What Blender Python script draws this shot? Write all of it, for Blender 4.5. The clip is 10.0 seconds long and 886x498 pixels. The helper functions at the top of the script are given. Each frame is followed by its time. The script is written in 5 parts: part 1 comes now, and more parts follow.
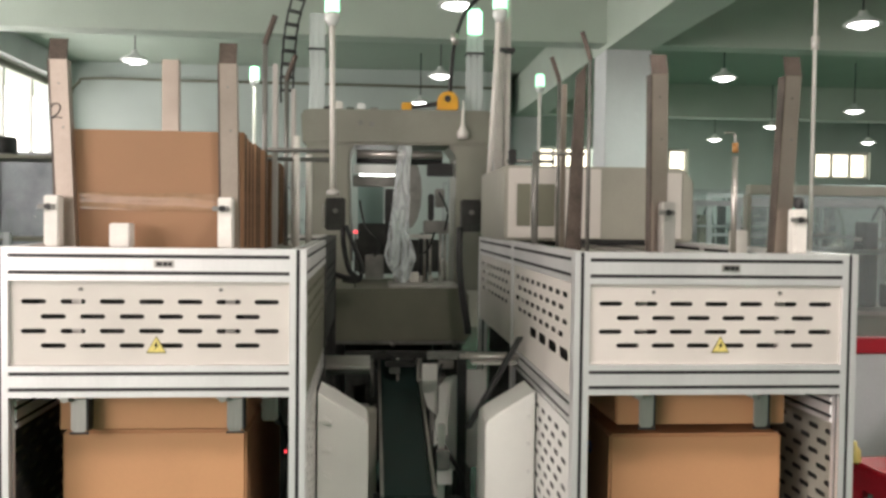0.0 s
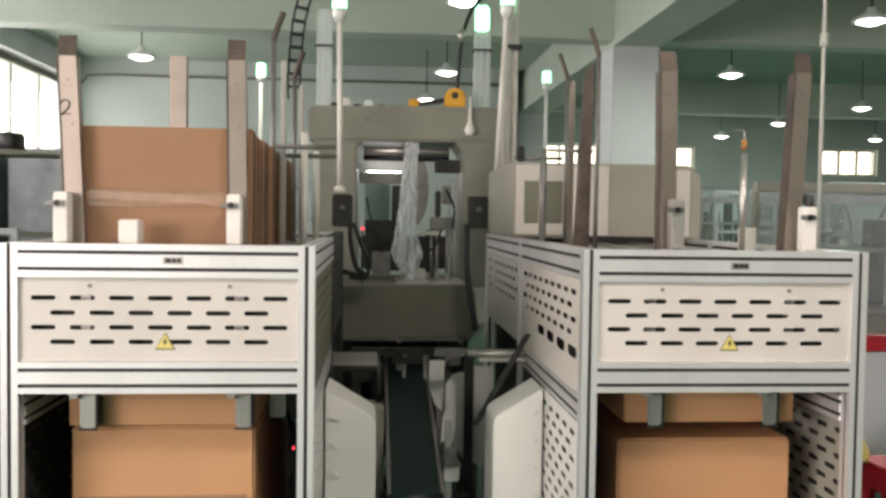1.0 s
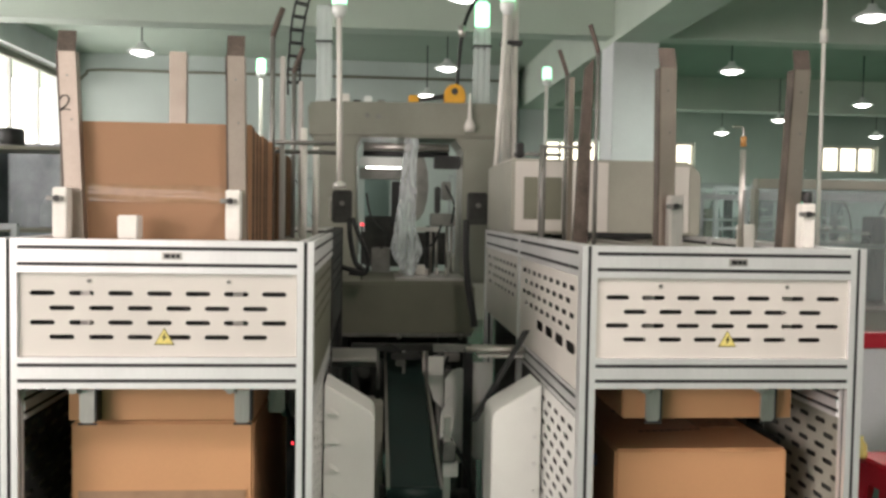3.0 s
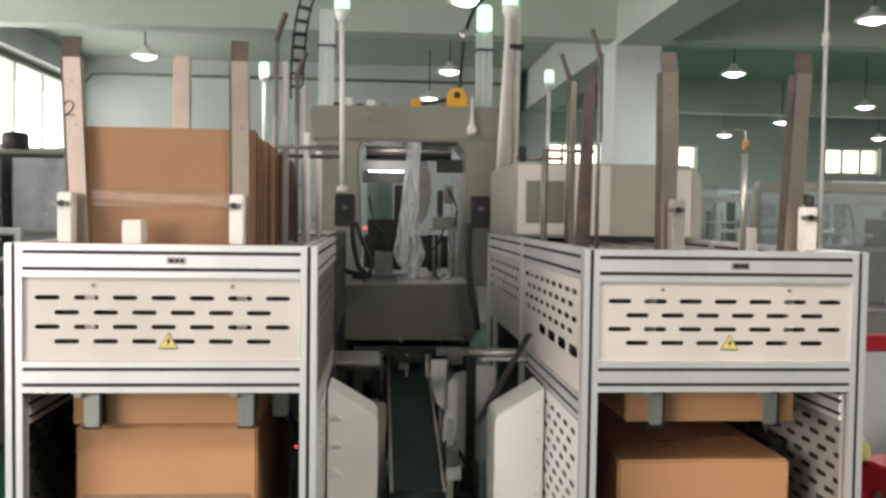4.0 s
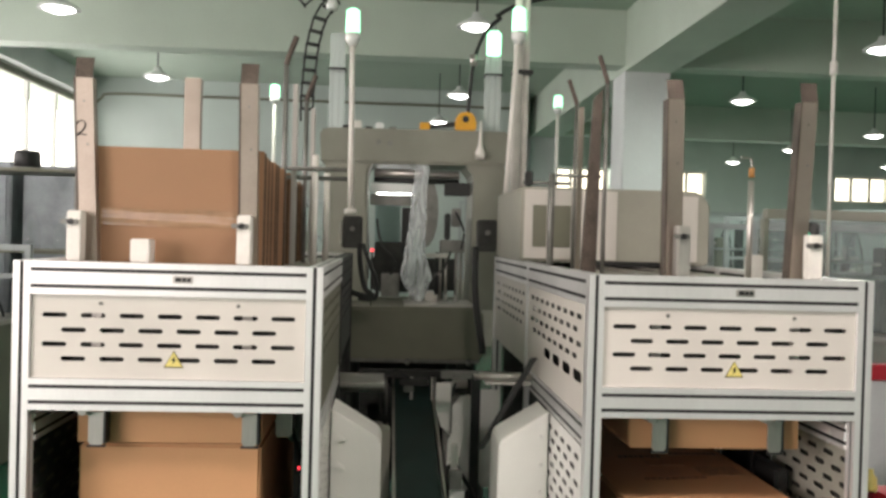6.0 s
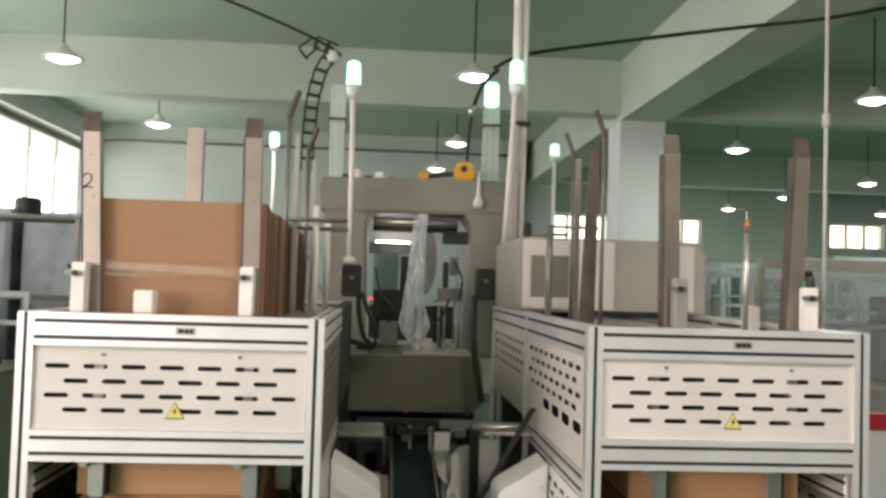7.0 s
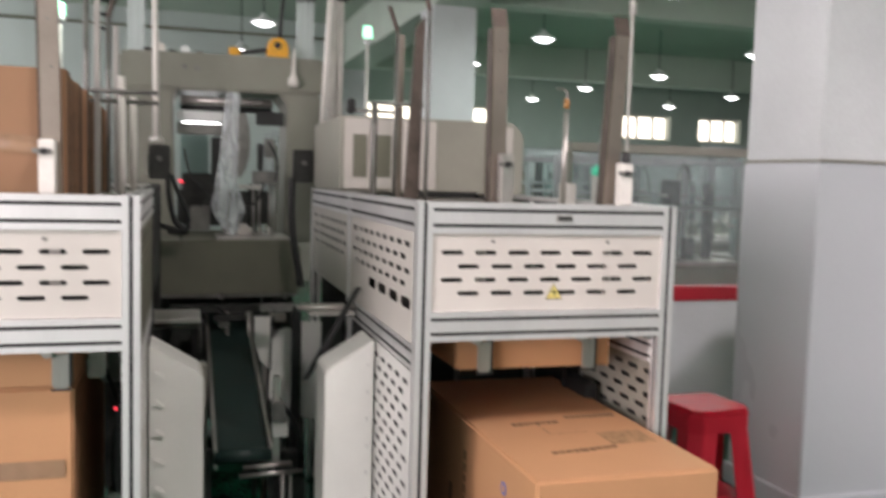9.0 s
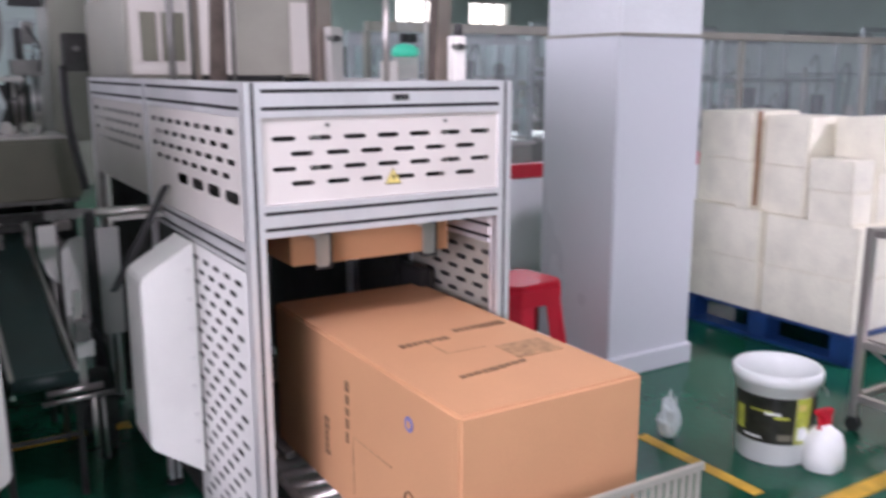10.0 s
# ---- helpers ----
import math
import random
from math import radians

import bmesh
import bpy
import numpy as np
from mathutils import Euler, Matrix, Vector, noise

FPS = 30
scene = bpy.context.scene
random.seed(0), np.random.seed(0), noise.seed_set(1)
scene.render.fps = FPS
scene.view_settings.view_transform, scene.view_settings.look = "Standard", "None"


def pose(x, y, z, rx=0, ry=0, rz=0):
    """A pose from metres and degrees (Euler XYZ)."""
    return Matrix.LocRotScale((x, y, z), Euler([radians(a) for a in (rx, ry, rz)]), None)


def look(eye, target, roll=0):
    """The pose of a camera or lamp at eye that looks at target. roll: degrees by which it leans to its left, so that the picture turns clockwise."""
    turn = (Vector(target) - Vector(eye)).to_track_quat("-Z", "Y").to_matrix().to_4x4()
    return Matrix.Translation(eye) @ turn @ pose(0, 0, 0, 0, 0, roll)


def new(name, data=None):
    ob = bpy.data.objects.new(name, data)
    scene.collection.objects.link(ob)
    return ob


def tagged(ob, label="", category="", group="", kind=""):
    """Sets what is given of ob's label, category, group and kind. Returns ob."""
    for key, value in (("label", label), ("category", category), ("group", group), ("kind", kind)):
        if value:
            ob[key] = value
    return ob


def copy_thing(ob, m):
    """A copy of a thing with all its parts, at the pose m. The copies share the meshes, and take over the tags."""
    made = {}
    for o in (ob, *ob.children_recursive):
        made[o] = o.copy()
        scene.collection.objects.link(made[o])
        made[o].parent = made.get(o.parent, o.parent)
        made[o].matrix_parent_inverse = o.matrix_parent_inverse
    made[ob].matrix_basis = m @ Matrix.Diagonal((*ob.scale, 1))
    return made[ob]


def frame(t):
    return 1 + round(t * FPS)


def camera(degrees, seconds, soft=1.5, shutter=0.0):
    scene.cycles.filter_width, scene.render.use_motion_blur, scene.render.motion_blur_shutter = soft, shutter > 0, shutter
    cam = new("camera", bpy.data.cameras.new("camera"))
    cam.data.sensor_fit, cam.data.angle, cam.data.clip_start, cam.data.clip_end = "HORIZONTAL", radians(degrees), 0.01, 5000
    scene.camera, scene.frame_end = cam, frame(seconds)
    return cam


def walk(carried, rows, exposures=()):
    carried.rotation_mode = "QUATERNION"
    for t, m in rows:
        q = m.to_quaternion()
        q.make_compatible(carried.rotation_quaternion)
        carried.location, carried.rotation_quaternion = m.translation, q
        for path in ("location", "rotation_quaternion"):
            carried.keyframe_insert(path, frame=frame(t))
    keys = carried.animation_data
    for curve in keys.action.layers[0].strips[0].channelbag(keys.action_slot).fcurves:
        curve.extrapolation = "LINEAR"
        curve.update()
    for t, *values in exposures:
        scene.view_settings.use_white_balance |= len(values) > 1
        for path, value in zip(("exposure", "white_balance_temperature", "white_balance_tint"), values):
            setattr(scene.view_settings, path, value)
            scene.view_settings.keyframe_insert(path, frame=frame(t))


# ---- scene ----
cam = camera(54.0, 10.0, 2.9, 0.5)
PATH = [
    (0, (0.852, -2.132, 1.454), (1.021, -0.14, 1.387), 0.7),
    (0.5, (0.848, -2.132, 1.455), (1.008, -0.139, 1.38), 0.7),
    (1, (0.844, -2.129, 1.455), (1.001, -0.136, 1.38), 0.8),
    (1.5, (0.843, -2.128, 1.459), (1.004, -0.136, 1.378), 0.8),
    (2, (0.845, -2.13, 1.458), (1.007, -0.139, 1.376), 0.8),
    (2.5, (0.848, -2.131, 1.455), (1.008, -0.14, 1.37), 0.9),
    (4, (0.847, -2.141, 1.459), (0.997, -0.148, 1.381), 0.8),
    (4.5, (0.848, -2.145, 1.462), (0.998, -0.152, 1.387), 0.9),
    (5, (0.851, -2.145, 1.459), (0.998, -0.152, 1.384), 0.9),
    (6.3, (0.852, -2.158, 1.46), (0.983, -0.163, 1.468), 1.7),
    (6.5, (0.843, -2.17, 1.475), (0.977, -0.175, 1.509), 1.7),
    (7, (0.84, -2.178, 1.477), (0.976, -0.184, 1.555), 1.7),
    (7.5, (0.841, -2.185, 1.479), (0.981, -0.192, 1.561), 1.7),
    (8, (0.848, -2.183, 1.469), (1.007, -0.19, 1.521), 1.5),
    (8.5, (0.841, -2.168, 1.465), (1.148, -0.193, 1.42), 1.4),
    (9, (0.795, -2.119, 1.438), (1.368, -0.21, 1.276), 1.6),
    (9.4, (0.786, -2.054, 1.43), (1.531, -0.223, 1.129), 0.9),
    (9.5, (0.755, -2.013, 1.404), (1.57, -0.214, 1.088), 1.6),
    (9.7, (0.73, -1.958, 1.414), (1.62, -0.204, 1.052), 1.1),
    (10, (0.714, -1.917, 1.405), (1.737, -0.247, 1.002), -0.0),
]
EXPOSURES = [(0,-0.13,6950, 23), (8.0,-0.14,6950, 22), (8.6, -0.2, 6950, 23), (9.0, -0.12, 6600, 28), (9.4, 0.0, 5950, 35), (10, 0.12, 5900, 38)]
walk(cam, [(t, look(eye, target, roll)) for t, eye, target, roll in PATH], EXPOSURES)

# ---- light and exposure ----
world = bpy.data.worlds.new("world")
scene.world = world
world.use_nodes = True
wn = world.node_tree.nodes
sky = wn.new("ShaderNodeTexSky")
sky.sky_type, sky.sun_disc, sky.sun_elevation, sky.sun_rotation = "NISHITA", False, radians(45), radians(-60)
world.node_tree.links.new(sky.outputs[0], wn["Background"].inputs[0])
wn["Background"].inputs[1].default_value = 0.12
scene.view_settings.exposure = 0.0


def area(name, x, y, z, sx, sy, watts, colour, target):
    lamp = bpy.data.lights.new(name, "AREA")
    lamp.shape, lamp.size, lamp.size_y, lamp.energy, lamp.color = "RECTANGLE", sx, sy, watts, colour
    ob = new(name, lamp)
    ob.matrix_world = look((x, y, z), target)
    return ob


# ---- materials ----
def material(name, colour, rough=0.6, metal=0.0, vary=0.08, scale=6.0, bump=0.1, fine=120.0, stain=None, emit=0.0, clear=0.0, stretch=(1, 1, 1), sheen=0.5):
    m = bpy.data.materials.new(name)
    m.use_nodes = True
    n, l = m.node_tree.nodes, m.node_tree.links
    b = n["Principled BSDF"]
    b.inputs["Roughness"].default_value, b.inputs["Metallic"].default_value = rough, metal
    b.inputs["Coat Weight"].default_value = clear
    co = n.new("ShaderNodeTexCoord")
    mp = n.new("ShaderNodeMapping")
    mp.inputs["Scale"].default_value = stretch
    l.new(co.outputs["Object"], mp.inputs["Vector"])
    big, small = n.new("ShaderNodeTexNoise"), n.new("ShaderNodeTexNoise")
    big.inputs["Scale"].default_value, big.inputs["Detail"].default_value = scale, 4
    small.inputs["Scale"].default_value, small.inputs["Detail"].default_value = fine, 3
    for t in (big, small):
        l.new(mp.outputs[0], t.inputs["Vector"])
    mix = n.new("ShaderNodeMix")
    mix.data_type = "RGBA"
    dark = stain or [c * (1 - 2.2 * vary) for c in colour]
    mix.inputs["A"].default_value, mix.inputs["B"].default_value = (*dark, 1), (*[min(1, c * (1 + vary)) for c in colour], 1)
    ramp = n.new("ShaderNodeMapRange")
    ramp.inputs["From Min"].default_value, ramp.inputs["From Max"].default_value = 0.3, 0.6
    l.new(big.outputs[0], ramp.inputs["Value"])
    l.new(ramp.outputs[0], mix.inputs["Factor"])
    rnd, rmul = n.new("ShaderNodeMapRange"), n.new("ShaderNodeMix")
    rnd.inputs["From Min"].default_value, rnd.inputs["From Max"].default_value = 0.25, 0.75
    rnd.inputs["To Min"].default_value, rnd.inputs["To Max"].default_value = 1 - vary, 1 + vary
    l.new(small.outputs[0], rnd.inputs["Value"])
    rmul.data_type, rmul.blend_type = "RGBA", "MULTIPLY"
    rmul.inputs["Factor"].default_value = 1
    l.new(mix.outputs["Result"], rmul.inputs["A"])
    l.new(rnd.outputs[0], rmul.inputs["B"])
    l.new(rmul.outputs["Result"], b.inputs["Base Color"])
    rr = n.new("ShaderNodeMapRange")
    swing = 0.12 if rough > 0.4 else 0.04
    rr.inputs["To Min"].default_value, rr.inputs["To Max"].default_value = max(0.03, rough - swing), min(1, rough + swing)
    l.new(big.outputs[0], rr.inputs["Value"])
    l.new(rr.outputs[0], b.inputs["Roughness"])
    if bump:
        bp = n.new("ShaderNodeBump")
        bp.inputs["Strength"].default_value, bp.inputs["Distance"].default_value = bump, 0.002
        l.new(small.outputs[0], bp.inputs["Height"])
        l.new(bp.outputs[0], b.inputs["Normal"])
    if emit:
        b.inputs["Emission Color"].default_value, b.inputs["Emission Strength"].default_value = (*colour, 1), emit
    b.inputs["Specular IOR Level"].default_value = sheen
    return m


def clear_material(name, colour, rough, alpha):
    m = bpy.data.materials.new(name)
    m.use_nodes = True
    n, l = m.node_tree.nodes, m.node_tree.links
    b = n["Principled BSDF"]
    b.inputs["Base Color"].default_value, b.inputs["Roughness"].default_value = (*colour, 1), rough
    b.inputs["Alpha"].default_value = alpha
    return m


ALU = material("anodised_aluminium", (0.87, 0.86, 0.86), 0.38, 0.6, 0.04, 5, 0.03, 200, stretch=(1, 1, 0.1))
SLOT = material("black_slot_rubber", (0.012, 0.012, 0.013), 0.7, 0, 0.1, 20)
PAINT = material("cream_powder_coat", (0.655, 0.615, 0.57), 0.45, 0, 0.035, 3, 0.06, 350)
WHITE = material("white_powder_coat", (0.74, 0.73, 0.70), 0.42, 0, 0.04, 3, 0.05, 300)
# also carries the shade on the left unit's aisle panel
GREY = material("grey_paint_and_shade", (0.185, 0.182, 0.135), 0.5, 0, 0.06, 4, 0.06, 250)
HEADGREY = material("machine_grey_paint", (0.26, 0.26, 0.215), 0.5, 0, 0.07, 3, 0.06, 250)
LIGHTGREY = material("light_grey_and_shade", (0.36, 0.35, 0.295), 0.5, 0, 0.05, 4, 0.06, 250)
STEEL = material("brushed_steel", (0.55, 0.52, 0.49), 0.36, 0.85, 0.08, 8, 0.08, 220, stretch=(1, 1, 0.08))
DULLSTEEL = material("dull_steel", (0.24, 0.235, 0.22), 0.5, 0.7, 0.12, 12, 0.1, 160)
POSTSTEEL = material("worn_post_steel", (0.37, 0.315, 0.27), 0.36, 0.8, 0.05, 6, 0.03, 160)
RUST = material("worn_brown_steel", (0.105, 0.082, 0.068), 0.55, 0.5, 0.2, 14, 0.15, 120)
COVER = material("white_cover_paint", (0.84, 0.83, 0.79), 0.35, 0, 0.05, 2.5, 0.05, 300)
BLOCK = material("white_nylon", (0.80, 0.77, 0.72), 0.5, 0, 0.04, 12, 0.05, 200)
KRAFT = material("kraft_cardboard", (0.57, 0.297, 0.146), 0.75, 0, 0.03, 2.5, 0.08, 220)
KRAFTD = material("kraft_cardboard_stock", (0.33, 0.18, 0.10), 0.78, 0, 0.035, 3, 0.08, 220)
KRAFTEDGE = material("shaded_cardboard_edge", (0.12, 0.075, 0.045), 0.85, 0, 0.2, 60, 0.4, 400)
PALEPRINT = material("pale_brown_print", (0.40, 0.225, 0.11), 0.8, 0, 0.15, 40)
INK = material("dark_print", (0.22, 0.12, 0.06), 0.8, 0, 0.1, 50)
BLUEINK = material("blue_print", (0.20, 0.19, 0.40), 0.7, 0, 0.1, 50)
BLACK = material("black_plastic", (0.018, 0.018, 0.018), 0.45, 0, 0.15, 20)
# also the colour given to shaded posts, panels and inner fillers
DARK = material("dark_parts_and_shade", (0.045, 0.045, 0.042), 0.6, 0.2, 0.25, 9, 0.1)
BELT = material("dark_green_belt", (0.012, 0.030, 0.027), 0.45, 0, 0.15, 8, 0.15, 300)
RODCAP = material("orange_brown_cap", (0.42, 0.20, 0.06), 0.5, 0, 0.1, 20)
YELLOW = material("yellow_plastic", (0.85, 0.42, 0.02), 0.4, 0, 0.05, 20)
SIGNEDGE = material("olive_black_print", (0.16, 0.14, 0.05), 0.45, 0, 0.1, 40)
SIGNY = material("yellow_sign_film", (0.74, 0.62, 0.20), 0.4, 0, 0.05, 20)
RED = material("red_plastic", (0.58, 0.012, 0.03), 0.5, 0, 0.06, 6, 0.03, 200)
FLOOR = material("green_epoxy_floor", (0.005, 0.098, 0.055), 0.17, 0, 0.14, 1.6, 0.05, 40, sheen=0.35)
TAPE = material("yellow_floor_tape", (0.72, 0.43, 0.04), 0.5, 0, 0.12, 9)
WALLP = material("white_wall_paint", (0.76, 0.78, 0.79), 0.75, 0, 0.04, 1.2, 0.08, 90)
TILE = material("pillar_tile", (0.66, 0.68, 0.71), 0.28, 0, 0.012, 0.8, 0.03, 60)
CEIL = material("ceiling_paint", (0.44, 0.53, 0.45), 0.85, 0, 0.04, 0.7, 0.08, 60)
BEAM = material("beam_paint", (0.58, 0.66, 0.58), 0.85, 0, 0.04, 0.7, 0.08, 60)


def film_material():
    m = clear_material("plastic_film", (0.84, 0.90, 0.92), 0.13, 0.34)
    n, l = m.node_tree.nodes, m.node_tree.links
    co, mp, nz, rg, bp = (n.new("ShaderNode" + k) for k in ("TexCoord", "Mapping", "TexNoise", "MapRange", "Bump"))
    mp.inputs["Scale"].default_value = (1.0, 1.0, 0.22)
    nz.inputs["Scale"].default_value, nz.inputs["Detail"].default_value, nz.inputs["Distortion"].default_value = 26, 4, 1.0
    rg.inputs["From Min"].default_value, rg.inputs["From Max"].default_value = 0.40, 0.66
    rg.inputs["To Min"].default_value, rg.inputs["To Max"].default_value = 0.22, 0.66
    bp.inputs["Strength"].default_value, bp.inputs["Distance"].default_value = 0.6, 0.02
    l.new(co.outputs["Object"], mp.inputs["Vector"])
    l.new(mp.outputs[0], nz.inputs["Vector"])
    l.new(nz.outputs[0], rg.inputs["Value"])
    l.new(nz.outputs[0], bp.inputs["Height"])
    l.new(rg.outputs[0], n["Principled BSDF"].inputs["Alpha"])
    l.new(bp.outputs[0], n["Principled BSDF"].inputs["Normal"])
    return m


FILM = film_material()
GLINT = clear_material("floor_glint_white", (0.84, 0.93, 0.93), 0.2, 0.8)
CLEARP = clear_material("clear_guard", (0.70, 0.82, 0.85), 0.06, 0.07)
PACKTAPE = material("packing_tape", (0.36, 0.215, 0.13), 0.12, 0, 0.06, 20, 0.45, 30, clear=1.0)
COLUMN = clear_material("clear_column_plastic", (0.86, 0.93, 0.92), 0.12, 0.5)
HAZE = clear_material("hazy_guard_sheet", (0.48, 0.53, 0.53), 0.2, 0.18)
GLASS = clear_material("window_glass", (0.85, 0.95, 0.95), 0.05, 0.06)
LAMPW = material("lamp_enamel", (0.85, 0.88, 0.86), 0.4, 0, 0.02, 10)
GLOW = material("lamp_glow", (0.92, 1.0, 0.95), 0.5, 0, 0, 5, 0, emit=16)
GREENGLOW = material("green_signal", (0.35, 1.0, 0.6), 0.4, 0, 0, 5, 0, emit=2.6)
DOMEGREEN = material("green_dome", (0.05, 0.62, 0.38), 0.3, 0, 0.05, 10, 0, emit=0.35)
REDGLOW = material("red_indicator", (1.0, 0.06, 0.08), 0.4, 0, 0, 5, 0, emit=2.5)
DAY = material("bright_daylight", (1.0, 1.0, 0.97), 0.8, 0, 0, 1, 0, emit=4.0)
WARMDAY = material("warm_daylight", (1.0, 0.95, 0.80), 0.8, 0, 0, 1, 0, emit=2.6)
FOAM = material("white_foam", (0.88, 0.85, 0.71), 0.8, 0, 0.05, 6, 0.25, 90)
BLUE = material("blue_pallet_plastic", (0.012, 0.055, 0.20), 0.45, 0, 0.12, 7)
BUCKETLABEL = material("bucket_label", (0.02, 0.022, 0.016), 0.4, 0, 0.25, 18)
LABELGREEN = material("label_yellow_green", (0.45, 0.5, 0.06), 0.4, 0, 0.15, 25)
DIMWALL = material("pale_green_wall", (0.50, 0.57, 0.54), 0.8, 0, 0.04, 0.8, 0.06, 60)
STEELBLUE = material("blue_grey_steel", (0.27, 0.30, 0.32), 0.4, 0.3, 0.12, 5, 0.08, 120)
TEAL = material("teal_wall", (0.30, 0.42, 0.40), 0.7, 0, 0.06, 1)


# ---- mesh helpers ----
def part(name, bm, mat, parent=None, label=""):
    me = bpy.data.meshes.new(name)
    bm.to_mesh(me)
    bm.free()
    for m in mat if isinstance(mat, (list, tuple)) else (mat,):
        me.materials.append(m)
    ob = new(name, me)
    if parent:
        ob.parent = parent
    if label:
        ob["label"] = label
    return ob


def thing(name, label, category, x=0.0, y=0.0, z=0.0, rz=0.0, group="", kind=""):
    ob = new(name)
    ob.matrix_world = pose(x, y, z, 0, 0, rz)
    return tagged(ob, label, category, group, kind)


def cube(x0, y0, z0, x1, y1, z1, bevel=0.0, bm=None):
    bm2 = bmesh.new()
    v = [bm2.verts.new((x, y, z)) for x in (x0, x1) for y in (y0, y1) for z in (z0, z1)]
    for a in ((0, 1, 3, 2), (4, 6, 7, 5), (0, 4, 5, 1), (2, 3, 7, 6), (0, 2, 6, 4), (1, 5, 7, 3)):
        bm2.faces.new([v[i] for i in a])
    bmesh.ops.recalc_face_normals(bm2, faces=bm2.faces)
    if bevel:
        bmesh.ops.bevel(bm2, geom=bm2.edges[:], offset=bevel, segments=2, affect="EDGES", clamp_overlap=True)
    return join(bm, bm2)


def join(bm, bm2):
    if bm is None:
        return bm2
    me = bpy.data.meshes.new("tmp")
    bm2.to_mesh(me)
    bm2.free()
    bm.from_mesh(me)
    bpy.data.meshes.remove(me)
    return bm


def rod(p, q, r, sides=12, bm=None, r2=None):
    p, q = Vector(p), Vector(q)
    bm2 = bmesh.new()
    bmesh.ops.create_cone(bm2, cap_ends=True, segments=sides, radius1=r, radius2=r if r2 is None else r2, depth=(q - p).length)
    bmesh.ops.transform(bm2, matrix=Matrix.Translation((p + q) / 2) @ (q - p).to_track_quat("Z", "Y").to_matrix().to_4x4(), verts=bm2.verts)
    for f in bm2.faces:
        f.smooth = len(f.verts) == 4
    return join(bm, bm2)


def slab(points, axis, a, b, bevel=0.0, bm=None):
    """An outline of (u, v) drawn out along an axis from a to b."""
    bm2 = bmesh.new()
    def at(u, v, w):
        return {"x": (w, u, v), "y": (u, w, v), "z": (u, v, w)}[axis]
    lo, hi = [bm2.verts.new(at(u, v, a)) for u, v in points], [bm2.verts.new(at(u, v, b)) for u, v in points]
    bm2.faces.new(lo)
    bm2.faces.new(hi)
    for i in range(len(points)):
        j = (i + 1) % len(points)
        bm2.faces.new((lo[i], lo[j], hi[j], hi[i]))
    bmesh.ops.recalc_face_normals(bm2, faces=bm2.faces)
    if bevel:
        bmesh.ops.bevel(bm2, geom=bm2.edges[:], offset=bevel, segments=2, affect="EDGES", clamp_overlap=True)
    return join(bm, bm2)


def tube(points, r, sides=8, bm=None):
    """A round tube along a smooth line through the points."""
    pts = [Vector(p) for p in points]
    line = []
    for i in range(len(pts) - 1):
        p0, p1, p2, p3 = pts[max(i - 1, 0)], pts[i], pts[i + 1], pts[min(i + 2, len(pts) - 1)]
        for k in range(6):
            t = k / 6
            line.append(0.5 * (2 * p1 + (p2 - p0) * t + (2 * p0 - 5 * p1 + 4 * p2 - p3) * t * t + (3 * p1 - p0 - 3 * p2 + p3) * t ** 3))
    line.append(pts[-1])
    bm2 = bmesh.new()
    rings = []
    for i, p in enumerate(line):
        d = (line[min(i + 1, len(line) - 1)] - line[max(i - 1, 0)]).normalized()
        q = d.to_track_quat("Z", "Y")
        rings.append([bm2.verts.new(p + q @ Vector((r * math.cos(6.2832 * k / sides), r * math.sin(6.2832 * k / sides), 0))) for k in range(sides)])
    for a, b in zip(rings, rings[1:]):
        for k in range(sides):
            bm2.faces.new((a[k], a[(k + 1) % sides], b[(k + 1) % sides], b[k])).smooth = True
    bm2.faces.new(rings[0])
    bm2.faces.new(rings[-1])
    bmesh.ops.recalc_face_normals(bm2, faces=bm2.faces)
    return join(bm, bm2)


def lathe(profile, x=0.0, y=0.0, z=0.0, sides=32, bm=None):
    """A turned form from (radius, height) pairs."""
    bm2 = bmesh.new()
    rings = [[bm2.verts.new((x + r * math.cos(6.2832 * k / sides), y + r * math.sin(6.2832 * k / sides), z + h)) for k in range(sides)] for r, h in profile]
    for a, b in zip(rings, rings[1:]):
        for k in range(sides):
            bm2.faces.new((a[k], a[(k + 1) % sides], b[(k + 1) % sides], b[k])).smooth = True
    for ring in (rings[0], rings[-1]):
        bm2.faces.new(ring)
    bmesh.ops.recalc_face_normals(bm2, faces=bm2.faces)
    return join(bm, bm2)


def perforated(u0, v0, u1, v1, slots, thick, lip=0.0):
    """A sheet in x and z with round-ended slots (centre u, v, width, height), front at y = 0 and turned-in edges."""
    bm = bmesh.new()
    def loop(pts):
        vs = [bm.verts.new((u, 0, v)) for u, v in pts]
        return [bm.edges.new((vs[i], vs[(i + 1) % len(vs)])) for i in range(len(vs))]
    edges = loop([(u0, v0), (u1, v0), (u1, v1), (u0, v1)])
    for cu, cv, w, h in slots:
        r = h / 2
        d = w / 2 - r
        edges += loop([(cu + d + r * math.cos(a), cv + r * math.sin(a)) for a in (-1.57, -0.5, 0.5, 1.57)] +
                      [(cu - d + r * math.cos(a), cv + r * math.sin(a)) for a in (1.57, 2.64, 3.64, 4.71)])
    bmesh.ops.triangle_fill(bm, use_beauty=True, use_dissolve=False, edges=edges)
    geom = bmesh.ops.extrude_face_region(bm, geom=bm.faces[:])["geom"]
    for v in geom:
        if isinstance(v, bmesh.types.BMVert):
            v.co.y += thick
    bmesh.ops.recalc_face_normals(bm, faces=bm.faces)
    if lip:
        for a in ((u0, thick, v0, u0 + 0.002, lip, v1), (u1 - 0.002, thick, v0, u1, lip, v1)):
            cube(*a, bm=bm)
    return bm


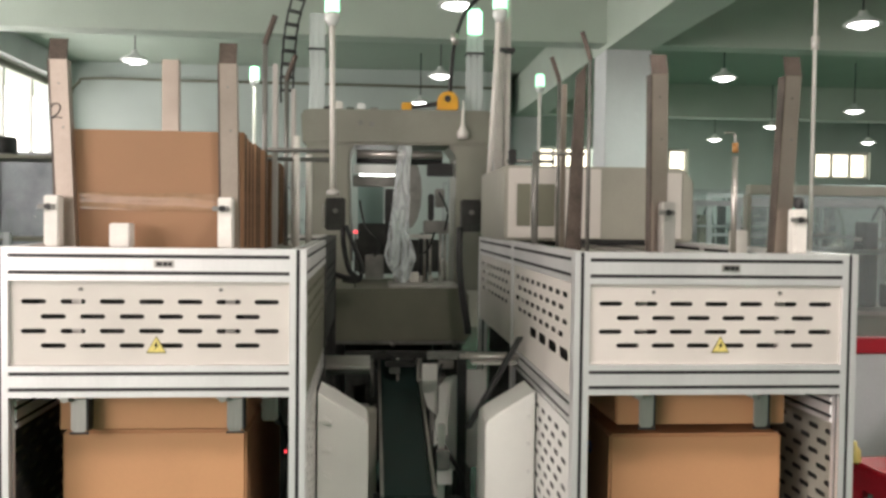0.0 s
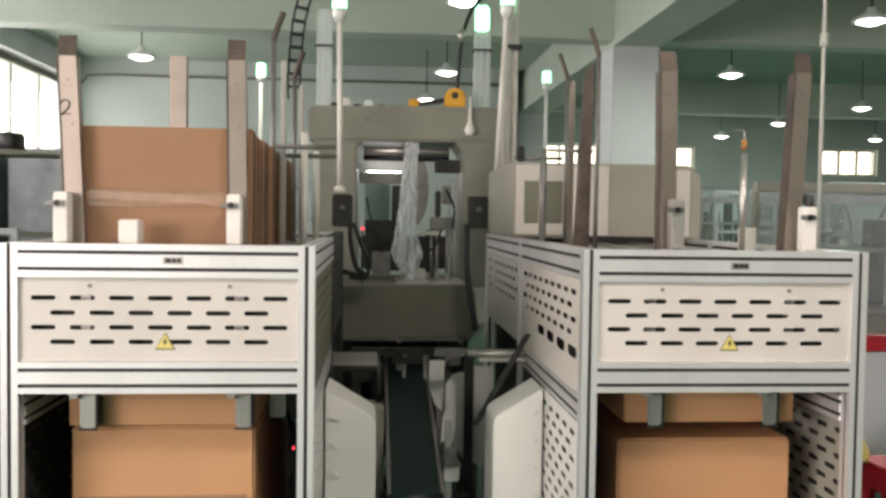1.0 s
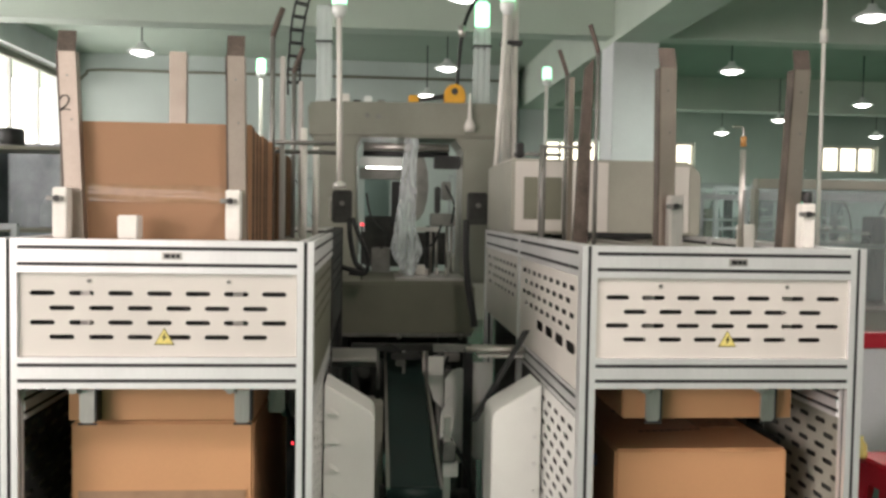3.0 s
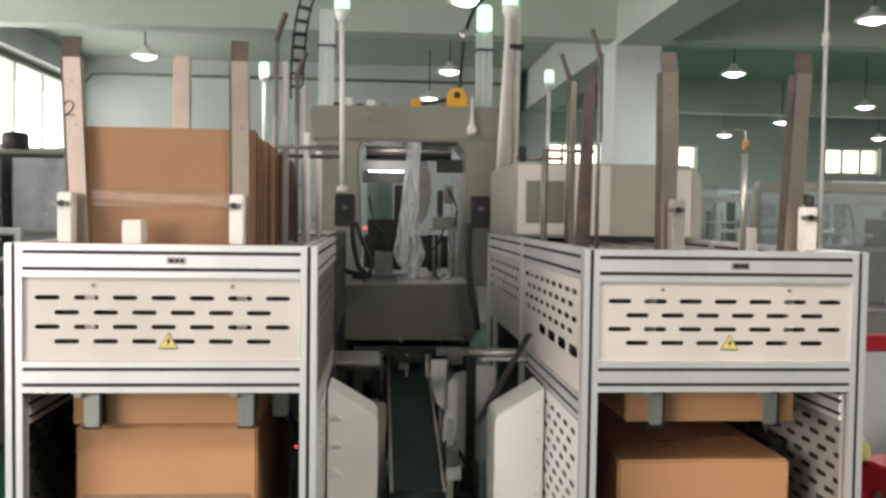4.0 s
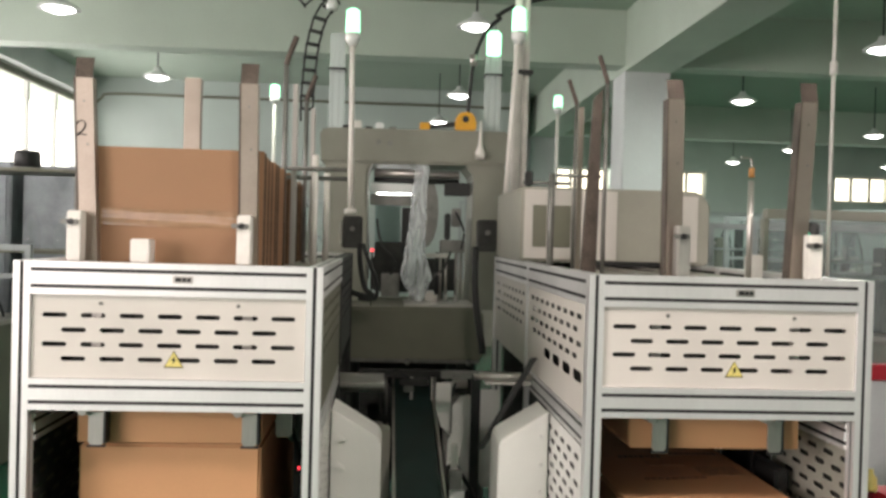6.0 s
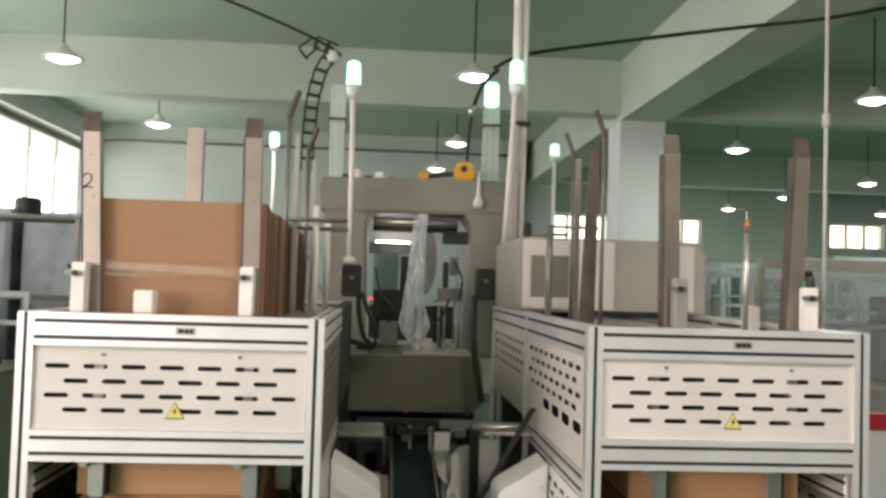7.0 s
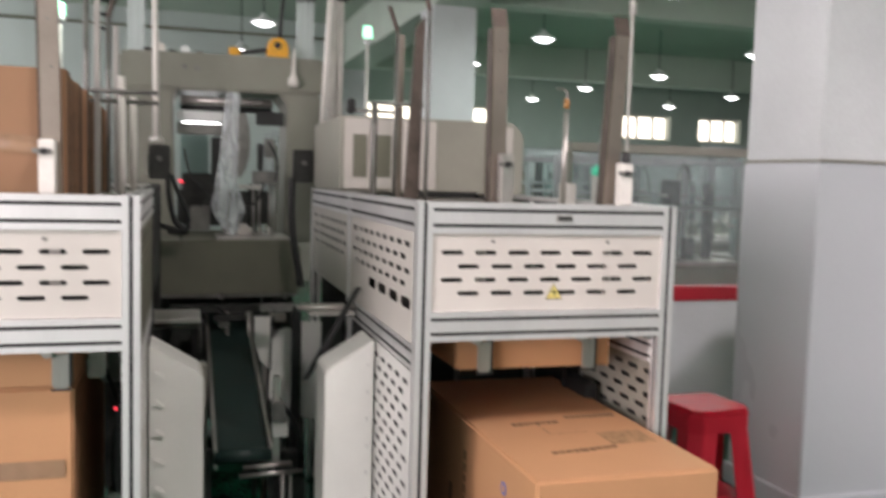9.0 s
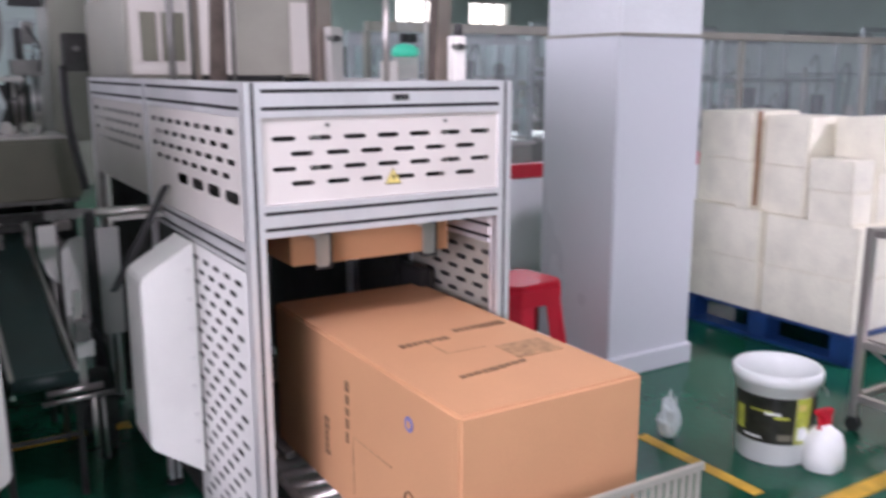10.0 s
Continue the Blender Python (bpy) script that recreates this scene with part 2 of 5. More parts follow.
def profile_beam(parent, name, axis, u, v, a, b, w, h, slots_u=1, slots_v=1, mat=None):
    """An aluminium extrusion along an axis with lengthwise grooves: body with real grooves and black strips in them."""
    def side(n, size, other):
        # outline of one face, with n grooves 9 mm wide and 7 mm deep
        pts = []
        for k in range(n):
            c = size * ((k + 0.5) / n - 0.5)
            pts += [(c - 0.0045, 0.0), (c - 0.0045, -0.007), (c + 0.0045, -0.007), (c + 0.0045, 0.0)]
        return pts
    su, sv = side(slots_u, w, h), side(slots_v, h, w)
    out = [(-w / 2, -h / 2)] + [(p, -h / 2 - q) for p, q in su] + [(w / 2, -h / 2)] + [(w / 2 + q, p) for p, q in sv] + [(w / 2, h / 2)]
    out += [(-p, h / 2 + q) for p, q in su] + [(-w / 2, h / 2)] + [(-w / 2 - q, -p) for p, q in sv]
    body = part(name, slab([(u + p, v + q) for p, q in out], axis, a, b), mat or ALU, parent)
    bm = None
    e = 0.002
    for k in range(slots_u):
        c = u + w * ((k + 0.5) / slots_u - 0.5)
        for s in (-1, 1):
            q0 = v + s * (h / 2 - 0.0045)
            bm = slab([(c - 0.0042, q0 - e), (c + 0.0042, q0 - e), (c + 0.0042, q0 + e), (c - 0.0042, q0 + e)], axis, a + 0.001, b - 0.001, bm=bm)
    for k in range(slots_v):
        c = v + h * ((k + 0.5) / slots_v - 0.5)
        for s in (-1, 1):
            q0 = u + s * (w / 2 - 0.0045)
            bm = slab([(q0 - e, c - 0.0042), (q0 + e, c - 0.0042), (q0 + e, c + 0.0042), (q0 - e, c + 0.0042)], axis, a + 0.001, b - 0.001, bm=bm)
    part("groove_strip", bm, SLOT, body, "black groove strip")
    return body

# ---- setting ----
def solid(name, x0, y0, z0, x1, y1, z1, mat, label, category, bevel=0.0):
    return tagged(part(name, cube(x0, y0, z0, x1, y1, z1, bevel), mat), label, category, kind="structure")


solid("floor", -6.3, -6.3, -0.2, 17.3, 19.3, 0.0, FLOOR, "glossy green epoxy factory floor", "floor")
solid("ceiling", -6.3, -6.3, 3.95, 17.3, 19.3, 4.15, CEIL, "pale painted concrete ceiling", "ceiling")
# east wall is unseen; its darker tone cuts the fill light
solid("wall_east", 17.0, -6.0, 0.0, 17.3, 17.3, 3.95, DIMWALL, "unseen wall toned down to cut bounced light", "wall")
solid("wall_north_west", -4.0, 12.5, 0.0, 3.2, 12.8, 3.95, DIMWALL, "pale painted wall behind the machines", "wall")
solid("wall_inner", 2.9, 12.8, 0.0, 3.2, 17.0, 3.95, WALLP, "plain painted wall", "wall")


def wall_with_windows(name, along, place, thick, a, b, height, openings, label):
    """A wall along x or y with openings (from, to, low, high)."""
    bm = None
    def blk(u0, u1, z0, z1):
        nonlocal bm
        c = (place, u0, z0, place + thick, u1, z1) if along == "y" else (u0, place, z0, u1, place + thick, z1)
        bm = cube(*c, bm=bm)
    edge = a
    for u0, u1, z0, z1 in openings:
        blk(edge, u0, 0, height)
        blk(u0, u1, 0, z0)
        blk(u0, u1, z1, height)
        edge = u1
    blk(edge, b, 0, height)
    # the unseen south wall's darker tone cuts bounced light too
    tagged(part(name, bm, DIMWALL if name != "wall_west" else WALLP), label, "wall", kind="structure")


# first west opening and the south one are unseen, added for key light
WEST = [(-5.8, -2.2, 0.95, 3.2), (0.6, 4.6, 1.9, 3.2), (5.2, 12.3, 1.9, 3.6)]
NORTH = [(4.5, 5.8, 2.5, 3.12), (6.75, 8.0, 2.5, 3.12), (11.0, 12.3, 2.5, 3.12), (13.1, 14.3, 2.5, 3.12)]
SOUTH = [(-3.9, -0.4, 0.95, 3.0)]
wall_with_windows("wall_west", "y", -4.3, 0.3, -6.0, 12.8, 3.95, WEST, "white wall with a row of bright windows")
wall_with_windows("wall_north", "x", 17.0, 0.3, 0.9, 17.0, 3.95, NORTH, "far white wall with small high windows")
wall_with_windows("wall_south", "x", -6.3, 0.3, -4.3, 17.3, 3.95, SOUTH, "unseen wall toned down, with an added window")


def window(n, along, place, u0, u1, z0, z1, panes):
    w = tagged(new("window_%d" % n), "bright window with a white frame", "window", kind="structure")
    def c(p0, p1, q0, q1, d0, d1):
        return cube(place + d0, p0, q0, place + d1, p1, q1) if along == "y" else cube(p0, place + d0, q0, p1, place + d1, q1)
    bars = [c(u0, u1, z0, z0 + 0.06, 0.1, 0.16), c(u0, u1, z1 - 0.06, z1, 0.1, 0.16)]
    step = (u1 - u0) / panes
    for k in range(panes + 1):
        x = u0 + step * k
        bars.append(c(max(u0, x - 0.03), min(u1, x + 0.03), z0 + 0.06, z1 - 0.06, 0.1, 0.16))
    for b in bars:
        part("window_frame", b, WHITE, w)
    for k in range(panes):
        p = part("pane", c(u0 + step * k + 0.03, u0 + step * (k + 1) - 0.03, z0 + 0.06, z1 - 0.06, 0.125, 0.13), GLASS, w)
        p.visible_shadow = False


for n, (u0, u1, z0, z1) in enumerate(WEST):
    window(n + 1, "y", -4.3, u0, u1, z0, z1, max(2, round(u1 - u0)))
for n, (u0, u1, z0, z1) in enumerate(NORTH):
    window(n + 4, "x", 17.0, u0, u1, z0, z1, 3)
tagged(part("backdrop", cube(-6.2, -6.2, 0.0, -6.1, 19.2, 3.9), DAY), "overexposed daylight outside the windows", "sky", kind="structure")
tagged(part("backdrop", cube(-6, 18.6, 0.0, 17.2, 18.7, 3.9), WARMDAY), "warm daylight outside the far windows", "sky", kind="structure")

# beams and columns on a six metre grid
for y in (0.95, 7.05, 13.15):
    solid("beam", -4.0, y, 3.36, 3.36, y + 0.3, 3.95, BEAM, "painted concrete cross beam", "beam")
    solid("beam", 3.86, y, 3.36, 17.0, y + 0.3, 3.95, BEAM, "painted concrete cross beam", "beam")
solid("beam", 3.36, -6.0, 3.3, 3.86, 17.0, 3.95, BEAM, "painted concrete main beam over the pillars", "beam")


def pillar(y):
    p = tagged(new("pillar"), "square white pillar with pale wall tiles below", "pillar", kind="structure")
    part("shaft", cube(3.36, y, 1.56, 3.86, y + 0.5, 3.3, 0.006), WALLP, p)
    part("cladding", cube(3.352, y - 0.008, 0.0, 3.868, y + 0.508, 1.55, 0.006), TILE, p, "smooth pale tile cladding")
    part("trim", cube(3.345, y - 0.015, 1.55, 3.875, y + 0.515, 1.562, 0.004), LIGHTGREY, p, "grey trim strip")
    part("skirting", cube(3.335, y - 0.025, 0.0, 3.885, y + 0.525, 0.10, 0.006), TILE, p, "tiled skirting")


for y in (0.95, 7.05, 13.15):
    pillar(y)


def lamp(x, y, z):
    t = thing("pendant_lamp", "white enamel pendant lamp lit on a dark cord", "lamp", x, y, z, group="pendant lamps")
    part("shade", lathe([(0.165, 0.0), (0.155, 0.02), (0.09, 0.055), (0.045, 0.085), (0.035, 0.12), (0.005, 0.125)], sides=24), LAMPW, t)
    part("bulb", lathe([(0.001, -0.035), (0.05, -0.028), (0.10, -0.005), (0.14, 0.004), (0.001, 0.006)], sides=20), GLOW, t, "glowing bulb")
    part("cord", rod((0, 0, 0.12), (0, 0, 3.95 - z), 0.008, 8), BLACK, t, "black cord")
    return t


# last three pendants are out of view, added to brighten the front
LAMPS = [(-1.8, 5.0), (1.55, 5.0), (5.13, 5.19), (-1.8, 8.0), (1.7, 8.5), (5.10, 8.11), (1.6, 11.0), (8.2, 8.1), (5.03, 10.77), (8.29, 10.77), (8.07, 13.07), (8.05, 15.63), (11.3, 13.1), (11.4, 10.8), (11.4, 15.6), (11.4, 8.1), (8.2, 5.2), (-1.8, -1.6), (1.6, -1.6), (6.4, -1.3)]
first = lamp(LAMPS[0][0], LAMPS[0][1], 3.2)
for x, y in LAMPS[1:]:
    copy_thing(first, pose(x, y, 3.2))
# last three rows are the light of those added pendants
for x, y, w, c in ((-0.2, 5.6, 15, (0.80, 1.0, 0.86)), (5.0, 5.4, 68, (0.80, 1.0, 0.88)), (8.6, 8.2, 125, (0.80, 1.0, 0.88)), (7.0, 12.6, 110, (0.78, 1.0, 0.86)), (-1.8, -1.6, 38, (1.0, 0.96, 0.90)), (1.6, -1.6, 48, (1.0, 0.96, 0.90)), (6.4, -1.3, 150, (1.0, 0.97, 0.95))):
    area("lamp_light", x, y, 3.15, 0.5, 0.5, w, c, (x, y, 0))
area("window_light", -3.9, 2.6, 2.55, 4.0, 1.25, 30, (0.97, 0.98, 1.0), (4, 2.6, 1.0))
# this and the next shine in through the added, unseen openings
area("window_light", -3.9, -4.0, 2.05, 3.5, 2.1, 268, (1.0, 0.96, 0.91), (2.2, 0.0, 0.8))
area("window_light", -2.15, -5.9, 1.95, 3.4, 2.0, 34, (1.0, 0.96, 0.91), (1.2, 0.0, 0.8))
area("window_light", 7.6, 16.85, 2.8, 8.0, 0.6, 90, (0.86, 1.0, 0.90), (6.0, 5.0, 2.6))
area("window_light", -3.9, 8.7, 2.75, 6.0, 1.6, 45, (0.92, 0.98, 1.0), (4, 8.7, 1.0))


# ---- carton units ----
TOP, RAIL, LOW, UNDER, DEEP = 1.378, 1.298, 1.094, 1.018, 0.98


def front_slots(w):
    rows = []
    for z, n in ((1.248, 7), (1.212, 6), (1.177, 7), (1.142, 6)):
        rows += [((k - (n - 1) / 2) * 0.0915 + w / 2, z, 0.060, 0.0115) for k in range(n)]
    return rows


def warning_sign(parent, x, y, z):
    def tri(k):
        return [(x - 0.024 * k, z + 0.003 - 0.020 * k), (x + 0.024 * k, z + 0.003 - 0.020 * k), (x, z + 0.003 + 0.022 * k)]
    sign = part("warning_sign", slab(tri(0.86), "y", y - 0.003, y - 0.002), SIGNY, parent, "yellow triangular warning sign")
    part("sign_border", slab(tri(1.0), "y", y - 0.0019, y - 0.0006), SIGNEDGE, sign, "dark border of the sign")
    part("bolt_symbol", slab([(x - 0.004, z - 0.01), (x + 0.006, z + 0.003), (x + 0.001, z + 0.003), (x + 0.003, z + 0.013), (x - 0.005, z), (x, z)], "y", y - 0.004, y - 0.0032), BLACK, sign, "black flash symbol")


def unit(name, x0, side, label, brackets):
    """A carton unit, its front at y = 0 and its left post at x0; side +1: the aisle lies to its right, -1 to its left."""
    u = thing(name, label, "carton machine", x0, 0, 0)
    w, p = 0.74, 0.04
    for x in (p / 2, w - p / 2):
        for y in (p / 2, DEEP - p / 2, 1.9):
            # left unit: aisle shade put into the rear posts as dark paint
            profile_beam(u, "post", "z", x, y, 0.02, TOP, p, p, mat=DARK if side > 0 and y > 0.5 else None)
            part("foot", lathe([(0.03, 0), (0.03, 0.008), (0.008, 0.012), (0.008, 0.02)], x, y, 0, 12), BLACK, u, "black levelling foot")
    for y, s in ((p / 2, 1), (1.9, -1)):
        for z0, z1 in ((RAIL, TOP), (UNDER, LOW)):
            profile_beam(u, "cross_rail", "x", y, (z0 + z1) / 2, p, w - p, p, z1 - z0, 1, 2)
    for x in (p / 2, w - p / 2):
        for a, b in ((p, DEEP - p), (DEEP, 1.88)):
            # same painted shade on the left unit's rear rails
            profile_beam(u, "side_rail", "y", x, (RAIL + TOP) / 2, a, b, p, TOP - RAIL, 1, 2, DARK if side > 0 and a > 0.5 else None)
    # front panel
    pw = w - 2 * p
    fp = part("front_panel", perforated(0.001, LOW + 0.001, pw - 0.001, RAIL - 0.001, front_slots(pw), 0.002), PAINT, u, "cream perforated front panel with rows of slots")
    fp.location = (p, 0.009, 0)
    for k in (-1, 1):
        part("screw", rod((p + pw / 2 + k * 0.165, 0.004, 1.278), (p + pw / 2 + k * 0.165, 0.010, 1.278), 0.0045, 10), DULLSTEEL, fp.parent)
    warning_sign(u, p + pw / 2 + 0.012, 0.009, 1.141)
    for k in (-1, 1):
        part("inner_bracket", cube(p + pw / 2 + k * 0.183 - 0.012, 0.036, LOW + 0.01, p + pw / 2 + k * 0.183 + 0.012, 0.046, RAIL - 0.01, 0.001), STEEL, u, "steel bracket behind the panel")
    plate = part("name_plate", cube(p + pw / 2 + 0.008, -0.002, 1.331, p + pw / 2 + 0.056, 0.0005, 1.349, 0.0008), STEEL, u, "small steel name plate")
    for k, (a, b) in enumerate(((0.006, 0.02), (0.022, 0.032), (0.034, 0.043))):
        part("mark", cube(p + pw / 2 + 0.008 + a, -0.0032, 1.335, p + pw / 2 + 0.008 + b, -0.0021, 1.345), BLACK, plate)
    # side panels
    for s, x in ((-1, 0.004), (1, w - 0.004)):
        inner = s == side
        for a, b, zone in ((p, DEEP - p, 0), (DEEP, 1.88, 1)):
            L = b - a
            zl = 1.003
            slots = []
            n = int((L - 0.06) / 0.0915)
            for r in range(4):
                for k in range(n - r % 2):
                    slots.append((L / 2 + (k - (n - 1 - r % 2) / 2) * 0.0915, 1.261 - 0.0365 * r, 0.060, 0.0145))
            if inner and side < 0 and zone == 0:
                slots += [(L - c, 1.103, 0.110, 0.030) for c in (0.09, 0.235, 0.38, 0.525)]
            # left aisle panels: grey, then dark at the rear, in place of shade
            side_p = part("side_panel", perforated(0.002, zl, L - 0.002, RAIL - 0.001, slots, 0.002), (DARK if zone else GREY) if inner and side > 0 else PAINT, u, "perforated side panel darkened as if shaded" if inner and side > 0 else "cream perforated side panel")
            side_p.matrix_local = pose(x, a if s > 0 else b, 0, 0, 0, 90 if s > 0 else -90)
        profile_beam(u, "side_rail", "y", p / 2 + 0.004 if s < 0 else w - p / 2 - 0.004, 0.968, p, DEEP - p, p, 0.066, 1, 2)
        # lower side panel with staggered slots
        L = 0.5
        slots = [(0.062 + 0.0915 * k + 0.0457 * (r % 2), 0.892 - 0.0355 * r, 0.056, 0.0145) for r in range(21) for k in range(5 - r % 2)]
        # outer panels take the inner shade as colour: dark left, grey right
        lp = part("lower_side_panel", perforated(0.0, 0.12, L, 0.931, slots, 0.002), DARK if s < 0 < side else (WHITE if s == side else LIGHTGREY), u, "lower perforated side panel painted shadow-dark" if s < 0 < side else ("white perforated lower side panel" if s == side else "lower perforated side panel greyed for shade"))
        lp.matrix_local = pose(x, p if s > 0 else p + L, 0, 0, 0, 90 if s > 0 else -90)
        # plate added behind each panel so that its slots look dark
        b = x - s * 0.011 if s == side else x + s * 0.011
        part("slot_dark_plate", cube(b - 0.003, p, 0.12, b + 0.003, p + L + (0.38 if s == side else 0.0), 0.930), GREY if s < 0 < side else DARK, lp.parent, "added plate that darkens the slots")
    # unseen sheet, added to keep west window light out of the aisle
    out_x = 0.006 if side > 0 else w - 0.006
    part("lower_side_panel", cube(out_x - 0.003, p + 0.51, 0.12, out_x + 0.003, 1.878, 0.93), DARK, u, "added sheet that blocks stray window light")
    # deck, then a dark block and plates added to keep the interior black
    part("deck", cube(p + 0.001, p + 0.001, TOP - 0.03, w - p - 0.001, 1.879, TOP - 0.024), LIGHTGREY, u, "grey steel deck plate")
    part("slot_dark_block", cube(p + 0.012, 0.05, UNDER + 0.022, w - p - 0.012, 1.83, TOP - 0.034, 0.004), DARK, u, "added dark block that blackens the slots")
    part("inner_dark_plate", cube(p + 0.005, 0.06, UNDER + 0.01, w - p - 0.005, 1.85, UNDER + 0.02), DARK, u, "dark plate added below the hollow")
    part("back_plate", cube(p + 0.005, 1.84, 0.05, w - p - 0.005, 1.85, UNDER), DARK, u, "dark plate added to close the back")
    # hanging brackets with wing bolts under the front rail
    for x in brackets:
        br = part("bracket", slab([(x - 0.020, 1.0), (x + 0.018, 1.0), (x + 0.018, 0.925), (x + 0.012, 0.917), (x - 0.014, 0.917), (x - 0.020, 0.925)], "y", 0.072, 0.078, 0.001), STEEL, u, "steel hanging bracket")
        part("bracket_edge", cube(x + 0.018, 0.070, 0.920, x + 0.023, 0.11, 1.015), BLACK, br)
        part("bracket_edge", cube(x - 0.022, 0.070, 0.912, x + 0.023, 0.078, 0.917), BLACK, br)
        part("bolt", rod((x - 0.028, 0.05, 1.005), (x - 0.028, 0.085, 1.005), 0.011, 8), STEEL, br, "steel bolt")
        part("nut", rod((x - 0.045, 0.062, 1.008), (x - 0.012, 0.062, 0.998), 0.006, 8), STEEL, br)
    return u


left = unit("carton_unit", -0.04, 1, "aluminium framed carton unit loaded with flat cartons", (0.18, 0.56))
right = unit("carton_unit", 1.364, -1, "aluminium framed carton unit with an empty magazine", (0.215, 0.525))


# ---- magazines on the units ----
def guide_post(u, x, y, z1, tip, lean=0.0, w=0.045):
    def leant(bm):
        for v in bm.verts:
            v.co.x += lean * (v.co.z - TOP)
        return bm
    g = part("guide_post", leant(slab([(x - w / 2, y), (x + w / 2, y), (x + w / 2, y + 0.03), (x + w / 2 - 0.004, y + 0.03), (x + w / 2 - 0.004, y + 0.004), (x - w / 2, y + 0.004)], "z", TOP - 0.02, z1)), POSTSTEEL, u, "steel angle guide post")
    part("post_tip", leant(slab([(y, z1), (y + 0.004, z1), (y + 0.022, z1 + tip), (y + 0.018, z1 + tip)], "x", x - w / 2, x + w / 2)), RUST, g, "bent brown post tip")
    part("edge", leant(cube(x - w / 2 - 0.003, y - 0.001, TOP - 0.02, x - w / 2 + 0.002, y + 0.035, z1)), RUST, g, "brown worn edge")
    for k, h in enumerate((0.06, 0.17)):
        part("screw_hole", leant(rod((x + 0.006 * k, y - 0.0008, z1 - h), (x + 0.006 * k, y + 0.003, z1 - h), 0.0035, 8)), DULLSTEEL, g)
    return g


def clamp(u, x, y, h, mat, knob):
    c = part("clamp_block", cube(x - 0.018, y - 0.02, TOP - 0.001, x + 0.018, y + 0.018, TOP + h, 0.003), mat, u, "pale clamp block")
    part("clamp_bolt", rod((x - 0.005, y - 0.032, TOP + h - 0.028), (x - 0.005, y - 0.02, TOP + h - 0.028), 0.008, 8), BLACK, c, "dark clamp bolt")
    part("clamp_lever", cube(x - 0.03, y - 0.03, TOP + h - 0.034, x + 0.012, y - 0.022, TOP + h - 0.022, 0.002), DULLSTEEL, c)
    if knob:
        part("knob", lathe([(0.010, 0), (0.012, 0.004), (0.012, 0.028), (0.006, 0.032)], x + 0.004, y, TOP + h, 14), BLACK, c, "black knob")


def bent_rod(u, x, y, z1, dx, r, mat, label):
    g = part("guide_rod", rod((x, y, TOP - 0.02), (x, y, z1 - 0.09), r, 12), mat, u, label)
    part("bent_end", tube([(x, y, z1 - 0.09), (x + dx * 0.1, y, z1 - 0.075), (x + dx * 0.45, y, z1 - 0.045), (x + dx, y, z1)], r * 1.15, 12), RUST, g, "dark bent rod end")


# loaded magazine, in the unit's own space (x0 = -0.04)
for x in (0.130, 0.535):
    guide_post(left, x, 0.135, 1.845, 0.055, -0.045 if x < 0.3 else -0.015)
for x in (0.112, 0.532):
    clamp(left, x, 0.098, 0.125, BLOCK, False)
part("pen_mark", tube([(0.094, 0.1335, 1.724), (0.100, 0.1335, 1.733), (0.112, 0.1335, 1.733), (0.116, 0.1335, 1.722), (0.108, 0.1335, 1.708), (0.094, 0.1335, 1.697), (0.106, 0.1335, 1.700), (0.120, 0.1335, 1.698)], 0.0016, 6), BLACK, left, "black hand-written digit")
part("stop_block", cube(0.253, 0.07, TOP - 0.001, 0.302, 0.12, TOP + 0.058, 0.003), BLOCK, left, "white stop block")
bent_rod(left, 0.565, 0.62, 2.08, 0.03, 0.008, DULLSTEEL, "bent steel guide rod")
bent_rod(left, 0.60, 0.95, 2.02, 0.03, 0.008, DULLSTEEL, "bent steel guide rod")
for x, y, z in ((0.585, 0.72, 1.95), (0.615, 1.05, 1.92)):
    part("guide_strip", cube(x - 0.008, y, TOP - 0.02, x + 0.008, y + 0.03, z, 0.002), STEEL, left, "polished steel guide strip")
for z, y in ((1.672, 0.70), (1.645, 0.74)):
    part("cross_bar", rod((0.52, y, z), (0.76, y, z), 0.007, 10), DULLSTEEL, left, "dark cross bar")
for x, y, z in ((0.655, 0.72, 1.72), (0.675, 1.0, 1.68)):
    part("upright_rod", rod((x, y, TOP - 0.02), (x, y, z), 0.011, 12), BLOCK, left, "pale upright rod")
part("rear_guide", cube(0.035, 1.55, TOP - 0.02, 0.105, 1.585, 2.10, 0.003), POSTSTEEL, left, "polished rear guide strip")

# empty magazine (x0 = 1.364)
guide_post(right, 0.254, 0.12, 1.845, 0.055, -0.012)
guide_post(right, 0.593, 0.12, 1.850, 0.055, 0.045)
clamp(right, 0.262, 0.085, 0.13, STEEL, False)
clamp(right, 0.612, 0.075, 0.115, BLOCK, True)
bent_rod(right, 0.187, 0.62, 2.06, -0.028, 0.007, DULLSTEEL, "bent steel guide rod")
bent_rod(right, 0.160, 0.95, 2.04, -0.03, 0.007, DULLSTEEL, "bent steel guide rod")
part("guide_strip", slab([(0.122, TOP - 0.02), (0.172, TOP - 0.02), (0.180, 1.96), (0.150, 1.925)], "y", 0.64, 0.662, 0.002), RUST, right, "brown steel guide strip")
part("guide_strip", cube(0.178, 0.98, TOP - 0.02, 0.196, 1.0, 1.95, 0.002), POSTSTEEL, right, "dull steel guide strip")
for z, y in ((1.675, 0.68), (1.652, 0.73)):
    part("cross_bar", rod((-0.06 + 0.10 * (y < 0.7), y, z), (0.10 + 0.09 * (y < 0.7), y, z), 0.006, 10), DULLSTEEL, right, "dark cross bar")
part("cross_clamp", cube(-0.055, 0.715, 1.640, -0.03, 0.745, 1.690, 0.004), BLACK, right, "black rod clamp")
